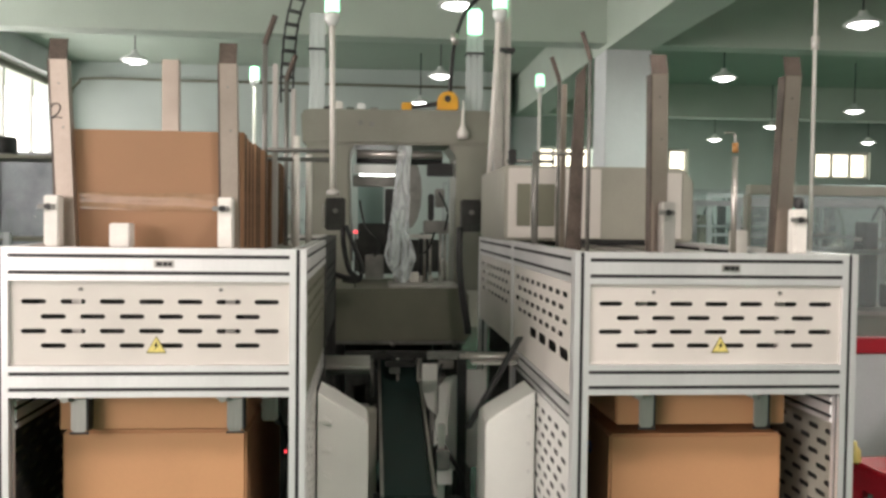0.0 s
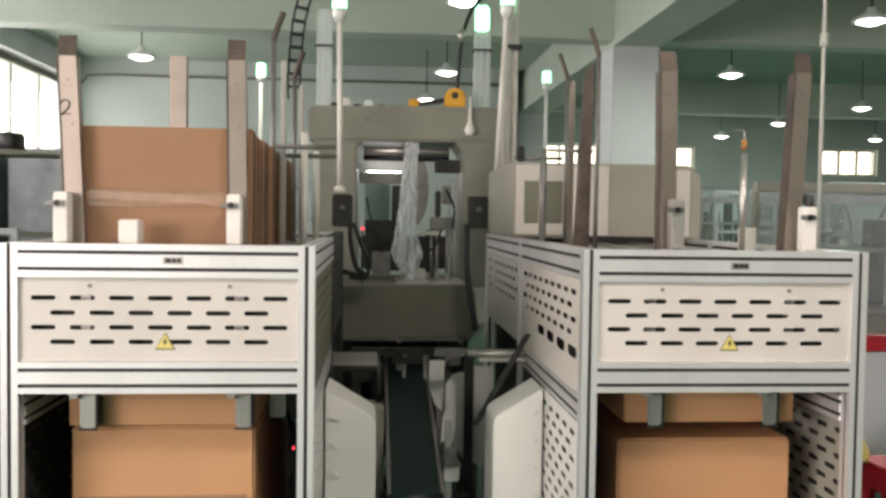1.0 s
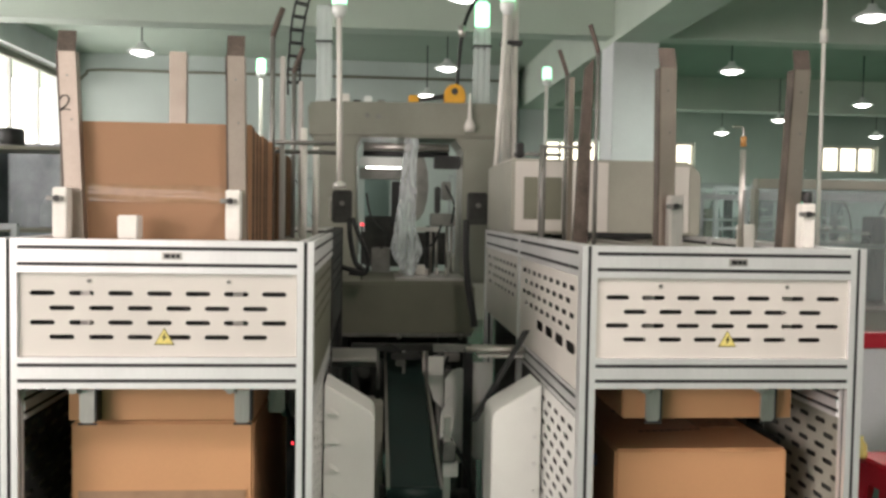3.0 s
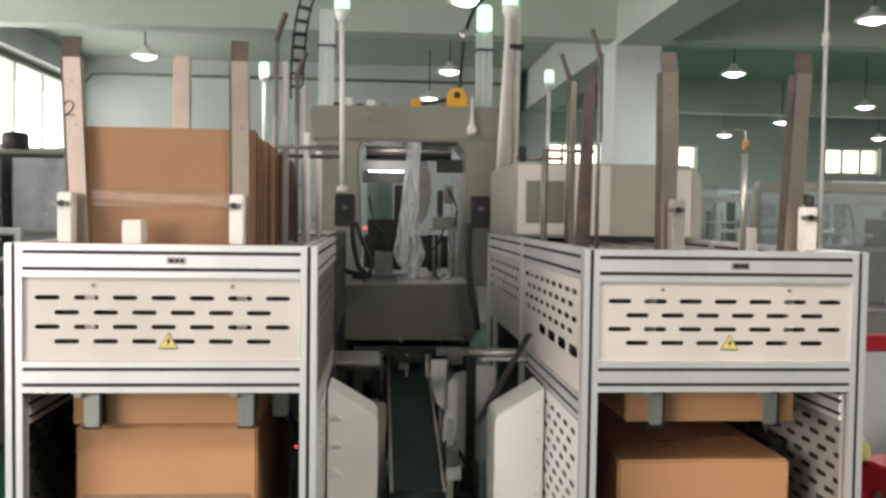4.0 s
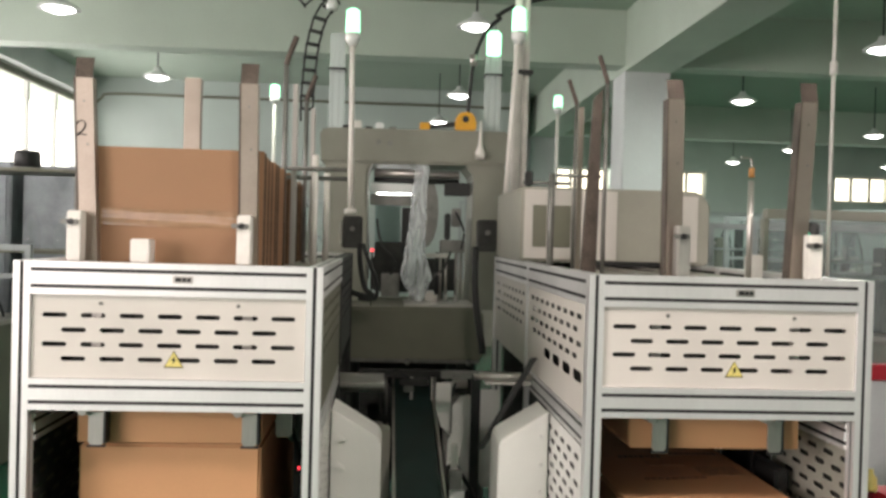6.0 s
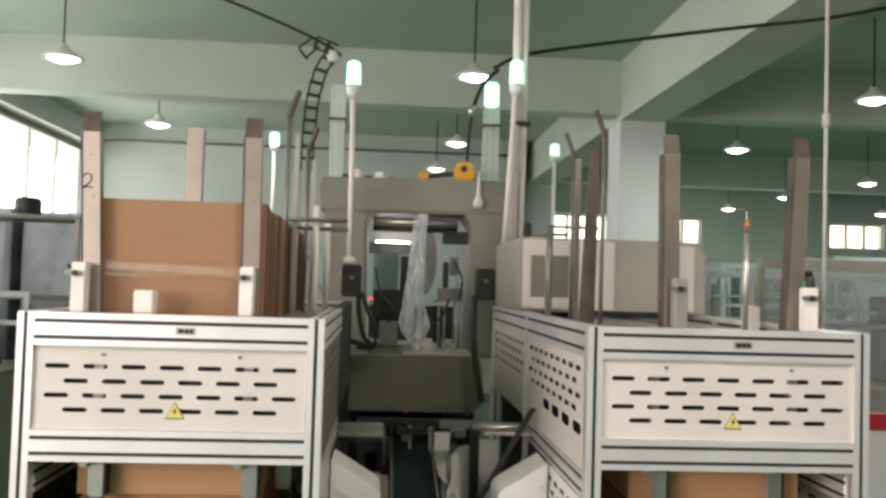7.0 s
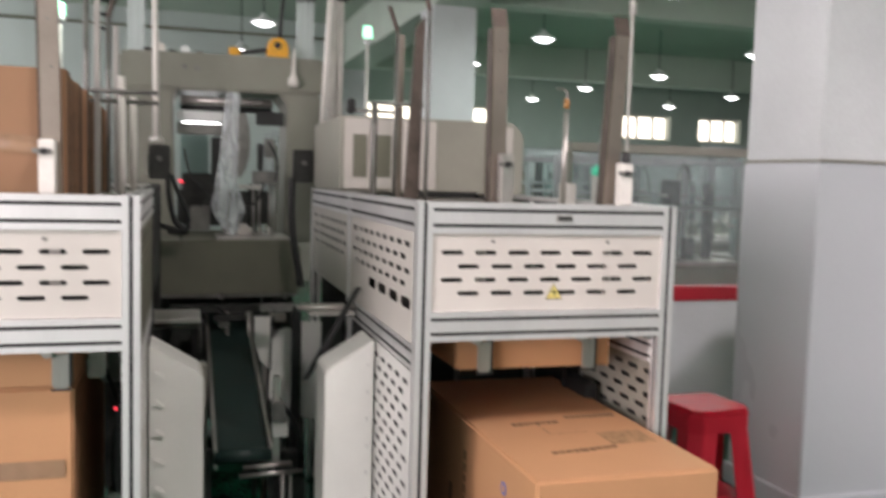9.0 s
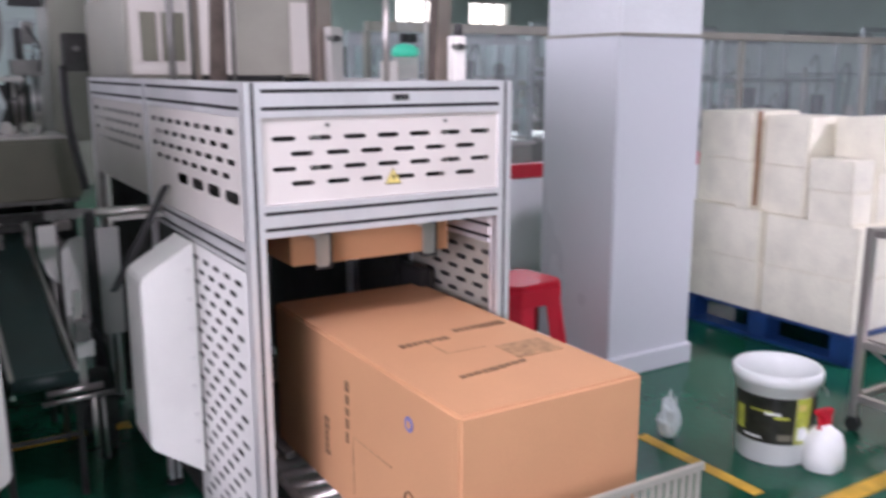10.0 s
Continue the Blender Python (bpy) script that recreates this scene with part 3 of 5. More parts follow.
part("upright_rod", rod((0.030, 0.70, TOP - 0.02), (0.030, 0.70, 1.682), 0.011, 12), DULLSTEEL, right, "steel upright rod")
part("rear_stop", rod((0.600, 0.45, TOP - 0.03), (0.600, 0.45, 1.66), 0.009, 12), STEEL, right, "steel rear stop rod")
part("rod_cap", rod((0.600, 0.45, 1.67), (0.600, 0.45, 1.70), 0.0092, 12), RODCAP, right, "orange rod cap")
part("rear_hook", tube([(0.600, 0.45, 1.70), (0.600, 0.45, 1.72), (0.592, 0.45, 1.73), (0.565, 0.45, 1.73)], 0.0035, 6), STEEL, right)
part("stop_block", cube(0.615, 0.48, TOP - 0.03, 0.66, 0.52, TOP + 0.055, 0.003), BLOCK, right, "white stop block")
part("rear_housing", slab([(0.0, TOP + 0.001), (0.74, TOP + 0.001), (0.74, 1.615), (0.695, 1.665), (0.0, 1.665)], "y", 1.15, 1.86, 0.008), LIGHTGREY, right, "pale beige rear housing")
part("housing_front", cube(0.012, 1.142, TOP + 0.012, 0.372, 1.1495, 1.655, 0.002), PAINT, right, "cream front plate of the housing")
part("housing_front", cube(0.575, 1.142, TOP + 0.012, 0.69, 1.1495, 1.645, 0.002), PAINT, right, "cream front plate of the housing")
for x, w in ((0.045, 0.052), (0.115, 0.075)):
    part("housing_window", cube(x, 1.135, 1.435, x + w, 1.1415, 1.595, 0.002), GREY, right, "dark housing window")
    part("window_bead", cube(x - 0.006, 1.133, 1.429, x - 0.001, 1.1415, 1.601, 0.001), PAINT, right)
for x in (0.30, 0.45):
    part("slide_rail", cube(x, 0.06, TOP - 0.024, x + 0.03, 1.85, TOP - 0.012, 0.002), STEEL, right, "steel slide rail")
part("pusher", cube(0.25, 1.15, TOP - 0.012, 0.55, 1.22, TOP + 0.012, 0.004), BLACK, right, "black pusher bar")

def side_cover(u, s, x):
    """The white guard on the aisle side: sloping top and bottom, open back."""
    out = [(x, 0.936), (x + s * 0.132, 0.856), (x + s * 0.147, 0.843), (x + s * 0.152, 0.825), (x + s * 0.152, 0.362), (x + s * 0.143, 0.345), (x, 0.245)]
    c = part("side_cover", slab(out, "y", 0.47, 0.66, 0.004), COVER, u, "white sheet metal side cover")
    for k in range(7):
        z = 0.86 - 0.085 * k
        if s > 0:
            part("louvre", slab([(x + 0.012, z - 0.016), (x + 0.042, z - 0.022), (x + 0.046, z - 0.012), (x + 0.018, z + 0.008)], "y", 0.458, 0.471, 0.004), COVER, c)
        else:
            part("rivet", rod((x + s * 0.02, 0.462, z), (x + s * 0.02, 0.471, z), 0.006, 8), WHITE, c)
    return c


side_cover(left, 1, 0.742)
side_cover(right, -1, -0.002)
# bracket table on the aisle side of the right unit
arm = part("bracket_table", cube(-0.16, 0.80, 0.960, 0.0, 1.02, 0.972, 0.003), STEEL, right, "steel bracket table")
part("bracket_tube", rod((-0.20, 0.82, 0.986), (0.02, 0.82, 0.986), 0.010, 10), STEEL, arm)
part("strut", slab([(-0.026, 1.074), (-0.004, 1.074), (-0.174, 0.772), (-0.196, 0.772)], "y", 0.672, 0.684, 0.003), BLACK, right, "black diagonal strut")
arm2 = part("bracket_table", cube(0.70, 1.15, 0.885, 0.90, 1.40, 0.900, 0.003), STEEL, left, "steel bracket table")
part("bracket_tube", rod((0.72, 1.2, 0.87), (0.90, 1.2, 0.87), 0.012, 10), DULLSTEEL, arm2)
# clutter inside the units under the deck
for u in (left, right):
    for x, y, z, sx, sy, sz, m in ((0.58, 0.42, 0.86, 0.05, 0.12, 0.10, STEEL), (0.60, 0.62, 0.80, 0.07, 0.07, 0.12, DULLSTEEL), (0.66, 0.35, 0.55, 0.04, 0.2, 0.25, BLACK), (0.63, 0.45, 0.45, 0.05, 0.08, 0.07, STEEL)):
        part("actuator", cube(x, y, z, x + sx, y + sy, z + sz, 0.006), m, u, "small actuator block")
    part("air_hose", tube([(0.62, 0.45, 0.9), (0.655, 0.5, 0.75), (0.64, 0.48, 0.6), (0.665, 0.5, 0.4)], 0.006, 6), BLACK, u, "black air hose")
    part("cross_tie", rod((0.02, 0.9, 0.30), (0.72, 0.9, 0.30), 0.015, 8), DULLSTEEL, u)
    if u == left:
        part("valve_lamp", lathe([(0.003, 0), (0.003, 0.006), (0.001, 0.008)], 0.665, 0.30, 0.80, 10), REDGLOW, u, "tiny red indicator light")


# ---- cartons ----
def bars(parent, x, y, z, run, rise, count, size, gap, mat, seed):
    """A word that cannot be read: a run of small plain bars on a surface, along run, as high as rise."""
    rnd = random.Random(seed)
    run, rise = Vector(run), Vector(rise)
    n = run.cross(rise).normalized() * 0.0008
    bm, at = bmesh.new(), Vector((x, y, z))
    for k in range(count):
        w = size * rnd.uniform(0.7, 1.1)
        lo = rise * rnd.choice((0.0, 0.0, 0.2))
        quad = [at + lo, at + run * w + lo, at + run * w + rise, at + rise]
        vs = [bm.verts.new(q + n) for q in quad] + [bm.verts.new(q - n) for q in quad]
        bm.faces.new(vs[:4])
        bm.faces.new(vs[7:3:-1])
        for i in range(4):
            bm.faces.new((vs[i], vs[i + 4], vs[(i + 1) % 4 + 4], vs[(i + 1) % 4]))
        at += run * (w + gap)
    bmesh.ops.recalc_face_normals(bm, faces=bm.faces)
    return part("print", bm, mat, parent, "dark printed marks")


def carton(name, w, d, h, label, tape_at=None):
    """A closed carton, origin at the middle of its bottom front edge: slightly bulging sides and soft edges."""
    c = thing(name, label, "carton")
    bm = cube(-w / 2, 0, 0, w / 2, d, h)
    bmesh.ops.subdivide_edges(bm, edges=bm.edges[:], cuts=6, use_grid_fill=True)
    for v in bm.verts:
        x, y, z = v.co.x / w * 2, v.co.y / d * 2 - 1, v.co.z / h * 2 - 1
        b = 0.003
        if abs(x) > 0.999:
            v.co.x += math.copysign(b * (1 - y * y) * (1 - z * z), x)
        if abs(y) > 0.999:
            v.co.y += math.copysign(b * (1 - x * x) * (1 - z * z), y)
        if z > 0.999:
            v.co.z += 0.5 * b * (1 - y * y) * (1 - x * x)
        v.co += Vector((noise.noise(v.co * 9), noise.noise(v.co * 9 + Vector((5, 0, 0))), 0)) * 0.0006
    sharp = [e for e in bm.edges if len(e.link_faces) == 2 and e.calc_face_angle() > 0.8]
    bmesh.ops.bevel(bm, geom=sharp, offset=0.007, segments=3, affect="EDGES")
    body = part("body", bm, KRAFT, c)
    if tape_at:
        part("packing_tape", cube(-w / 2 + 0.02, -0.0045, tape_at - 0.022, w / 2 - 0.02, -0.0038, tape_at + 0.022), PACKTAPE, c, "clear packing tape")
    return c


BW, BD, BH = 0.482, 1.0, 0.42
box = carton("sealed_carton", BW, BD, BH, "large printed kraft carton sliding out of the unit")
top = BH + 0.0018
bars(box, -0.12, 0.175, top, (1, 0.12, 0), (0, 0.020, 0), 9, 0.020, 0.005, INK, 3)
bars(box, -0.13, 0.43, top, (1, 0.05, 0), (0, 0.024, 0), 8, 0.015, 0.005, INK, 4)
bars(box, 0.05, 0.47, top, (1, 0.05, 0), (0, 0.030, 0), 9, 0.014, 0.005, INK, 5)
part("print_patch", cube(0.07, 0.23, top - 0.001, 0.20, 0.33, top + 0.0006), PALEPRINT, box, "printed brown panel")
part("print_frame", slab([(-0.06, 0.34), (0.05, 0.34), (0.05, 0.344), (-0.06, 0.344)], "z", top - 0.001, top + 0.0006), PALEPRINT, box)
part("print_frame", slab([(-0.06, 0.34), (-0.056, 0.34), (-0.056, 0.46), (-0.06, 0.46)], "z", top - 0.001, top + 0.0006), PALEPRINT, box)
sx = -BW / 2 - 0.0032
bars(box, sx, 0.50, 0.335, (0, 0, -1), (0, 0.020, 0), 5, 0.026, 0.010, INK, 6)
bars(box, sx, 0.62, 0.20, (0, 0, -1), (0, 0.030, 0), 6, 0.018, 0.004, INK, 7)
logo = part("print_mark", rod((sx - 0.0006, 0.20, 0.335), (sx + 0.001, 0.20, 0.335), 0.018, 24), BLUEINK, box, "round blue printed mark")
part("mark_dot", rod((sx - 0.0012, 0.20, 0.335), (sx - 0.0006, 0.20, 0.335), 0.009, 16), KRAFT, logo)
ring = part("print_ring", tube([(sx, 0.20 + 0.022 * math.cos(a * 0.785), 0.15 + 0.026 * math.sin(a * 0.785)) for a in range(9)], 0.003, 6), INK, box, "printed ring")
part("print_frame", slab([(0.28, 0.20), (0.48, 0.20), (0.48, 0.203), (0.28, 0.203)], "x", sx - 0.0006, sx + 0.002), PALEPRINT, box)
part("print_frame", slab([(0.478, 0.05), (0.482, 0.05), (0.482, 0.2), (0.478, 0.2)], "x", sx - 0.0006, sx + 0.002), PALEPRINT, box)

lbox = carton("sealed_carton", 0.46, 0.85, 0.60, "large kraft carton with clear tape under the unit", 0.40)
lbox.matrix_world = pose(0.312, 0.125, 0.308)
for x, z in ((0.312, 0.914), (1.741, 0.916)):
    t = thing("next_carton", "kraft carton held by steel brackets under the rail", "carton", x, 0.115, z, group="held cartons")
    part("body", cube(-0.232, 0, 0, 0.232, 0.6, 0.108, 0.004), KRAFT, t)
    part("flap", cube(-0.230, -0.004, 0.001, 0.230, -0.0005, 0.09, 0.001), KRAFT, t, "kraft flap")

# flat cartons standing in the loaded magazine
rnd = random.Random(5)
y = 0.166
for k in range(17):
    thick = rnd.uniform(0.014, 0.026)
    h = 0.318 - 0.0012 * k + rnd.uniform(-0.006, 0.004)
    t = thing("flat_carton", "flat folded kraft carton standing in the magazine", "carton", 0.298 + rnd.uniform(-0.006, 0.006), y, TOP - 0.023, rnd.uniform(-0.6, 0.6), group="flat cartons")
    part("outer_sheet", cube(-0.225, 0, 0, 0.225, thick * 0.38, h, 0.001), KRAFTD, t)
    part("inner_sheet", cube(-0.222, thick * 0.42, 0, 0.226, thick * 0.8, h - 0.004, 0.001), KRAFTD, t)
    # shade on the aisle-side edges is put into this darker brown
    part("folded_edge", cube(0.226, 0.001, 0.002, 0.229, thick * 0.78, h - 0.006), KRAFTEDGE, t, "folded edge darkened as if unlit")
    if k == 0:
        bm = bmesh.new()
        cols, rr = [], random.Random(2)
        for i in range(25):
            x = -0.21 + 0.42 * i / 24
            j = 0.0012 * math.sin(i * 0.5) + rr.uniform(-0.0006, 0.0006)
            cols.append([bm.verts.new((x, -0.0030 + 0.0012 * math.sin(r * 1.6 + i * 0.11) + rr.uniform(-0.0003, 0.0003), 0.114 + 0.0075 * r + j)) for r in range(7)])
        for a, b in zip(cols, cols[1:]):
            for r in range(6):
                bm.faces.new((a[r], b[r], b[r + 1], a[r + 1])).smooth = True
        part("packing_tape", bm, PACKTAPE, t, "crinkled clear packing tape")
    y += thick + rnd.choice((0.03, 0.05, 0.075, 0.09))

# outfeed under the right unit: roller bed, end guard and lift plate
feed = thing("roller_conveyor", "low steel roller conveyor carrying the carton", "conveyor", 1.765, 0, 0)
for s in (-1, 1):
    part("side_channel", cube(s * 0.27 - 0.012, -0.62, 0.235, s * 0.27 + 0.012, 1.3, 0.300, 0.003), DULLSTEEL, feed, "steel side channel")
    for y in (-0.55, 0.3, 1.2):
        part("leg", cube(s * 0.27 - 0.018, y, 0.0, s * 0.27 + 0.018, y + 0.036, 0.235, 0.002), DULLSTEEL, feed)
for k in range(25):
    part("roller", rod((-0.255, -0.58 + 0.076 * k, 0.278), (0.255, -0.58 + 0.076 * k, 0.278), 0.022, 12), STEEL, feed, "steel roller")
guard = thing("end_guard", "grey slatted sheet guard at the conveyor's end", "guard", 1.46, -0.665, 0)
part("top_bar", cube(0, 0, 0.515, 0.72, 0.012, 0.535, 0.002), LIGHTGREY, guard)
part("bottom_bar", cube(0, 0, 0.02, 0.72, 0.012, 0.06, 0.002), LIGHTGREY, guard)
for k in range(30):
    part("slat", cube(0.006 + 0.0238 * k, 0.003, 0.06, 0.020 + 0.0238 * k, 0.007, 0.515), LIGHTGREY, guard)
for x in (0.0, 0.708):
    part("foot", cube(x, -0.05, 0.0, x + 0.012, 0.06, 0.02), LIGHTGREY, guard)
lift = thing("lift_plate", "steel lift plate under the carton", "lift", 1.745, 0.3, 0.0)
part("plate", cube(-0.2, 0, -0.02, 0.2, 0.5, 0.0, 0.003), DULLSTEEL, lift)
part("ram", rod((0, 0.25, -0.26), (0, 0.25, -0.02), 0.03, 12), STEEL, lift)

# ---- bagging machine between the units ----
bag = thing("bagging_machine", "grey bagging machine with arched head and hanging film", "machine", 0, 0, 0)
part("head", slab([(0.50, 1.84), (1.49, 1.85), (1.50, 1.90), (1.50, 2.02), (1.48, 2.035), (0.52, 2.025), (0.49, 2.01)], "y", 2.45, 2.85, 0.012), HEADGREY, bag, "grey-beige arched head housing")
part("left_cheek", slab([(0.53, 1.08), (0.755, 1.08), (0.745, 1.80), (0.775, 1.85), (0.52, 1.85)], "y", 2.46, 2.84, 0.01), HEADGREY, bag, "grey-beige side frame")
part("right_cheek", slab([(1.30, 1.08), (1.47, 1.08), (1.48, 1.85), (1.26, 1.85), (1.31, 1.79)], "y", 2.46, 2.84, 0.01), HEADGREY, bag, "grey-beige side frame")
part("body", slab([(0.60, 0.85), (1.33, 0.855), (1.35, 0.90), (1.34, 1.10), (1.30, 1.118), (0.64, 1.112), (0.60, 1.09)], "y", 2.10, 2.9, 0.012), GREY, bag, "grey sheet metal body")
part("body_lip", cube(0.61, 2.085, 0.845, 1.33, 2.10, 0.862, 0.003), DULLSTEEL, bag)
for x in (0.66, 0.97, 1.27):
    part("bolt", rod((x, 2.07, 0.84), (x, 2.09, 0.86), 0.012, 8), DULLSTEEL, bag)
part("lower_frame", cube(0.62, 2.2, 0.05, 0.72, 2.85, 0.85, 0.005), DARK, bag, "dark lower frame")
part("lower_frame", cube(1.22, 2.2, 0.05, 1.32, 2.85, 0.85, 0.005), DARK, bag, "dark lower frame")
part("back_plate", cube(0.72, 2.86, 0.05, 1.22, 2.88, 0.85), DARK, bag)
part("table_plate", cube(0.95, 2.14, 1.118, 1.30, 2.5, 1.128, 0.002), STEEL, bag, "bright steel table plate")
for x, z in ((0.80, 1.955), (0.86, 1.95)):
    part("hole_plug", rod((x, 2.440, z), (x, 2.452, z), 0.014, 12), DULLSTEEL, bag, "dark hole plug")
# forming parts inside the arch
part("forming_plate", slab([(1.06 + 0.075 * math.cos(a * 0.3927), 1.60 + 0.20 * math.sin(a * 0.3927)) for a in range(16)], "y", 2.60, 2.615, 0.003), DULLSTEEL, bag, "oval steel forming plate")
part("cross_beam", cube(0.76, 2.56, 1.70, 1.00, 2.60, 1.745, 0.004), LAMPW, bag, "white cross beam")
part("cross_beam", cube(0.76, 2.62, 1.63, 1.02, 2.66, 1.69, 0.004), DULLSTEEL, bag, "dark cross beam")
part("roller", rod((0.78, 2.55, 1.80), (1.24, 2.55, 1.80), 0.022, 14), STEEL, bag, "film roller")
part("roller", rod((0.78, 2.58, 1.765), (1.24, 2.58, 1.765), 0.014, 14), BLACK, bag, "dark film roller")
part("inner_bracket", cube(1.16, 2.55, 1.69, 1.30, 2.62, 1.76, 0.004), BLACK, bag, "black inner bracket")
part("inner_bracket", cube(0.935, 2.64, 1.37, 0.985, 2.67, 1.62, 0.003), BLACK, bag, "black inner bracket")
for x in (1.15, 1.18, 1.235, 1.26):
    part("slide_rod", rod((x, 2.56, 1.12), (x, 2.56, 1.38), 0.008, 10), STEEL, bag, "steel slide rod")
for x, y, z, sx, sy, sz, m in ((1.14, 2.45, 1.38, 0.13, 0.10, 0.07, DULLSTEEL), (1.16, 2.44, 1.45, 0.03, 0.06, 0.14, BLACK), (1.20, 2.50, 1.52, 0.05, 0.05, 0.1, DULLSTEEL), (1.06, 2.40, 1.355, 0.12, 0.05, 0.022, STEEL), (0.83, 2.55, 1.13, 0.10, 0.1, 0.13, DULLSTEEL), (0.98, 2.40, 1.12, 0.06, 0.06, 0.10, DULLSTEEL), (1.06, 2.35, 1.13, 0.05, 0.05, 0.05, STEEL), (1.12, 2.60, 1.12, 0.05, 0.03, 0.26, BLACK), (0.79, 2.7, 1.15, 0.20, 0.05, 0.28, DARK)):
    part("mechanism", cube(x, y, z, x + sx, y + sy, z + sz, 0.006), m, bag, "small machine block")
for k in range(5):
    part("fitting", lathe([(0.012, 0), (0.014, 0.01), (0.009, 0.02), (0.009, 0.035)], 1.02 + 0.05 * k, 2.36 + 0.02 * (k % 2), 1.128, 10), STEEL, bag, "air fitting")
for pts in (((1.05, 2.4, 1.16), (1.09, 2.36, 1.25), (1.16, 2.42, 1.3), (1.2, 2.46, 1.4)), ((0.88, 2.5, 1.26), (0.92, 2.42, 1.32), (0.83, 2.44, 1.42), (0.80, 2.5, 1.55)), ((1.22, 2.5, 1.6), (1.26, 2.43, 1.5), (1.25, 2.45, 1.4))):
    part("air_hose", tube(pts, 0.006, 6), BLACK, bag, "thin black air hose")
# what shows through the arch
part("rear_panel", cube(0.78, 3.2, 1.36, 0.935, 3.22, 1.66, 0.003), TEAL, bag, "pale teal rear panel")
part("rear_panel", cube(0.76, 3.24, 1.13, 1.30, 3.26, 1.33, 0.003), DARK, bag, "dark rear panel")
part("rear_lamp", cube(0.79, 3.19, 1.70, 1.00, 3.2, 1.725), GLOW, bag, "lit strip lamp")
part("red_indicator", lathe([(0.009, 0), (0.010, 0.006), (0.004, 0.012)], 0.785, 2.12, 1.385, 12), REDGLOW, bag, "red indicator light")
part("indicator_stem", rod((0.785, 2.12, 1.118), (0.785, 2.12, 1.385), 0.004, 6), BLACK, bag)

# film hanging from the head down to the table, pinched at the bottom
bm = bmesh.new()
rings = []
for i in range(29):
    t = i / 28
    z = 1.83 - 0.715 * t
    wide = np.interp(t, (0, 0.1, 0.5, 0.66, 0.8, 0.93, 1), (0.034, 0.034, 0.046, 0.056, 0.084, 0.040, 0.012))
    cx = np.interp(t, (0, 0.3, 0.6, 0.8, 1), (1.030, 1.012, 1.002, 1.015, 1.030))
    ring = []
    for k in range(28):
        a = 6.2832 * k / 28
        f = 1 + 0.10 * math.sin(3 * a + 5 * t) + 0.16 * noise.noise((2.2 * math.cos(a), 2.2 * math.sin(a), 7 * t)) + 0.10 * noise.noise((5 * math.cos(a), 5 * math.sin(a), 19 * t))
        ring.append(bm.verts.new((cx + wide * f * math.cos(a), 2.34 + 0.4 * wide * f * math.sin(a), z)))
    rings.append(ring)
for a, b in zip(rings, rings[1:]):
    for k in range(28):
        bm.faces.new((a[k], a[(k + 1) % 28], b[(k + 1) % 28], b[k])).smooth = True
tagged(part("film_bag", bm, FILM), "crumpled clear plastic film bag hanging in the machine", "bag")

# signal poles on the units' rear aisle posts
def signal_pole(x, y, z0, z1, r, lean, label):
    p = thing("signal_pole", label, "signal lamp", x, y, z0, group="signal poles")
    part("pole", rod((0, 0, 0), (lean, 0, z1 - z0), r, 12), BLOCK, p, "pale pole")
    part("socket", lathe([(r * 1.3, -0.06), (r * 2.6, -0.03), (r * 2.6, 0.0)], lean, 0, z1 - z0, 14), LAMPW, p)
    part("lens", lathe([(r * 2.5, 0.0), (r * 2.6, 0.01), (r * 2.4, 0.105), (r * 1.2, 0.115)], lean, 0, z1 - z0, 16), GREENGLOW, p, "glowing green lens")
    part("base_ring", lathe([(r * 2.2, 0), (r * 2.2, 0.02), (r, 0.03)], 0, 0, 0, 14), BLOCK, p, "round base")
    return p


signal_pole(0.682, 1.93, 1.56, 2.40, 0.013, -0.01, "pale pole with a glowing green signal lamp")
signal_pole(1.405, 1.93, 1.57, 2.44, 0.013, 0.045, "pale pole with a glowing green signal lamp")
far_pole = signal_pole(-0.21, 6.0, 1.5, 2.72, 0.017, 0.0, "distant pale pole with a green signal lamp")
copy_thing(far_pole, pose(2.44, 6.0, 1.5))
for x, y, z in ((-0.21, 6.0, 1.5), (2.44, 6.0, 1.5)):
    c = thing("machine_cabinet", "pale sheet metal machine cabinet", "cabinet", x, y, 0, group="far cabinets")
    part("body", cube(-0.3, -0.2, 0.0, 0.3, 0.4, z, 0.01), LIGHTGREY, c)
    part("door", cube(-0.27, -0.212, 0.1, 0.27, -0.202, z - 0.08, 0.004), PAINT, c)

tall = thing("conduit_pole", "pair of tall pale conduit tubes beside the machine", "pole", 1.46, 1.99, 0)
part("tube", rod((0, 0, 1.36), (0.0, 0, 3.95), 0.022, 14), BLOCK, tall)
part("tube", rod((0.042, 0.02, 1.36), (0.042, 0.02, 3.95), 0.016, 14), BLOCK, tall)
part("clip", cube(-0.03, -0.03, 2.25, 0.07, 0.04, 2.27, 0.003), BLACK, tall, "black clip")

for s, x in (("left", 0.695), ("right", 1.325)):
    c = thing("control_box", "dark control box fixed to the machine post", "control box", x, 1.92, 1.40, group="control boxes")
    part("case", cube(-0.045, -0.03, 0.0, 0.045, 0.06, 0.15, 0.006), DARK, c)
    part("knob", rod((0, -0.045, 0.09), (0, -0.03, 0.09), 0.012, 12), DULLSTEEL, c)
    part("bracket", cube(-0.06 if x < 1 else 0.045, 0.0, 0.02, -0.045 if x < 1 else 0.075, 0.04, 0.12, 0.003), STEEL, c)
cable = thing("power_cable", "thick black cables looping down from the control box", "cable", 0, 0, 0, group="cables")
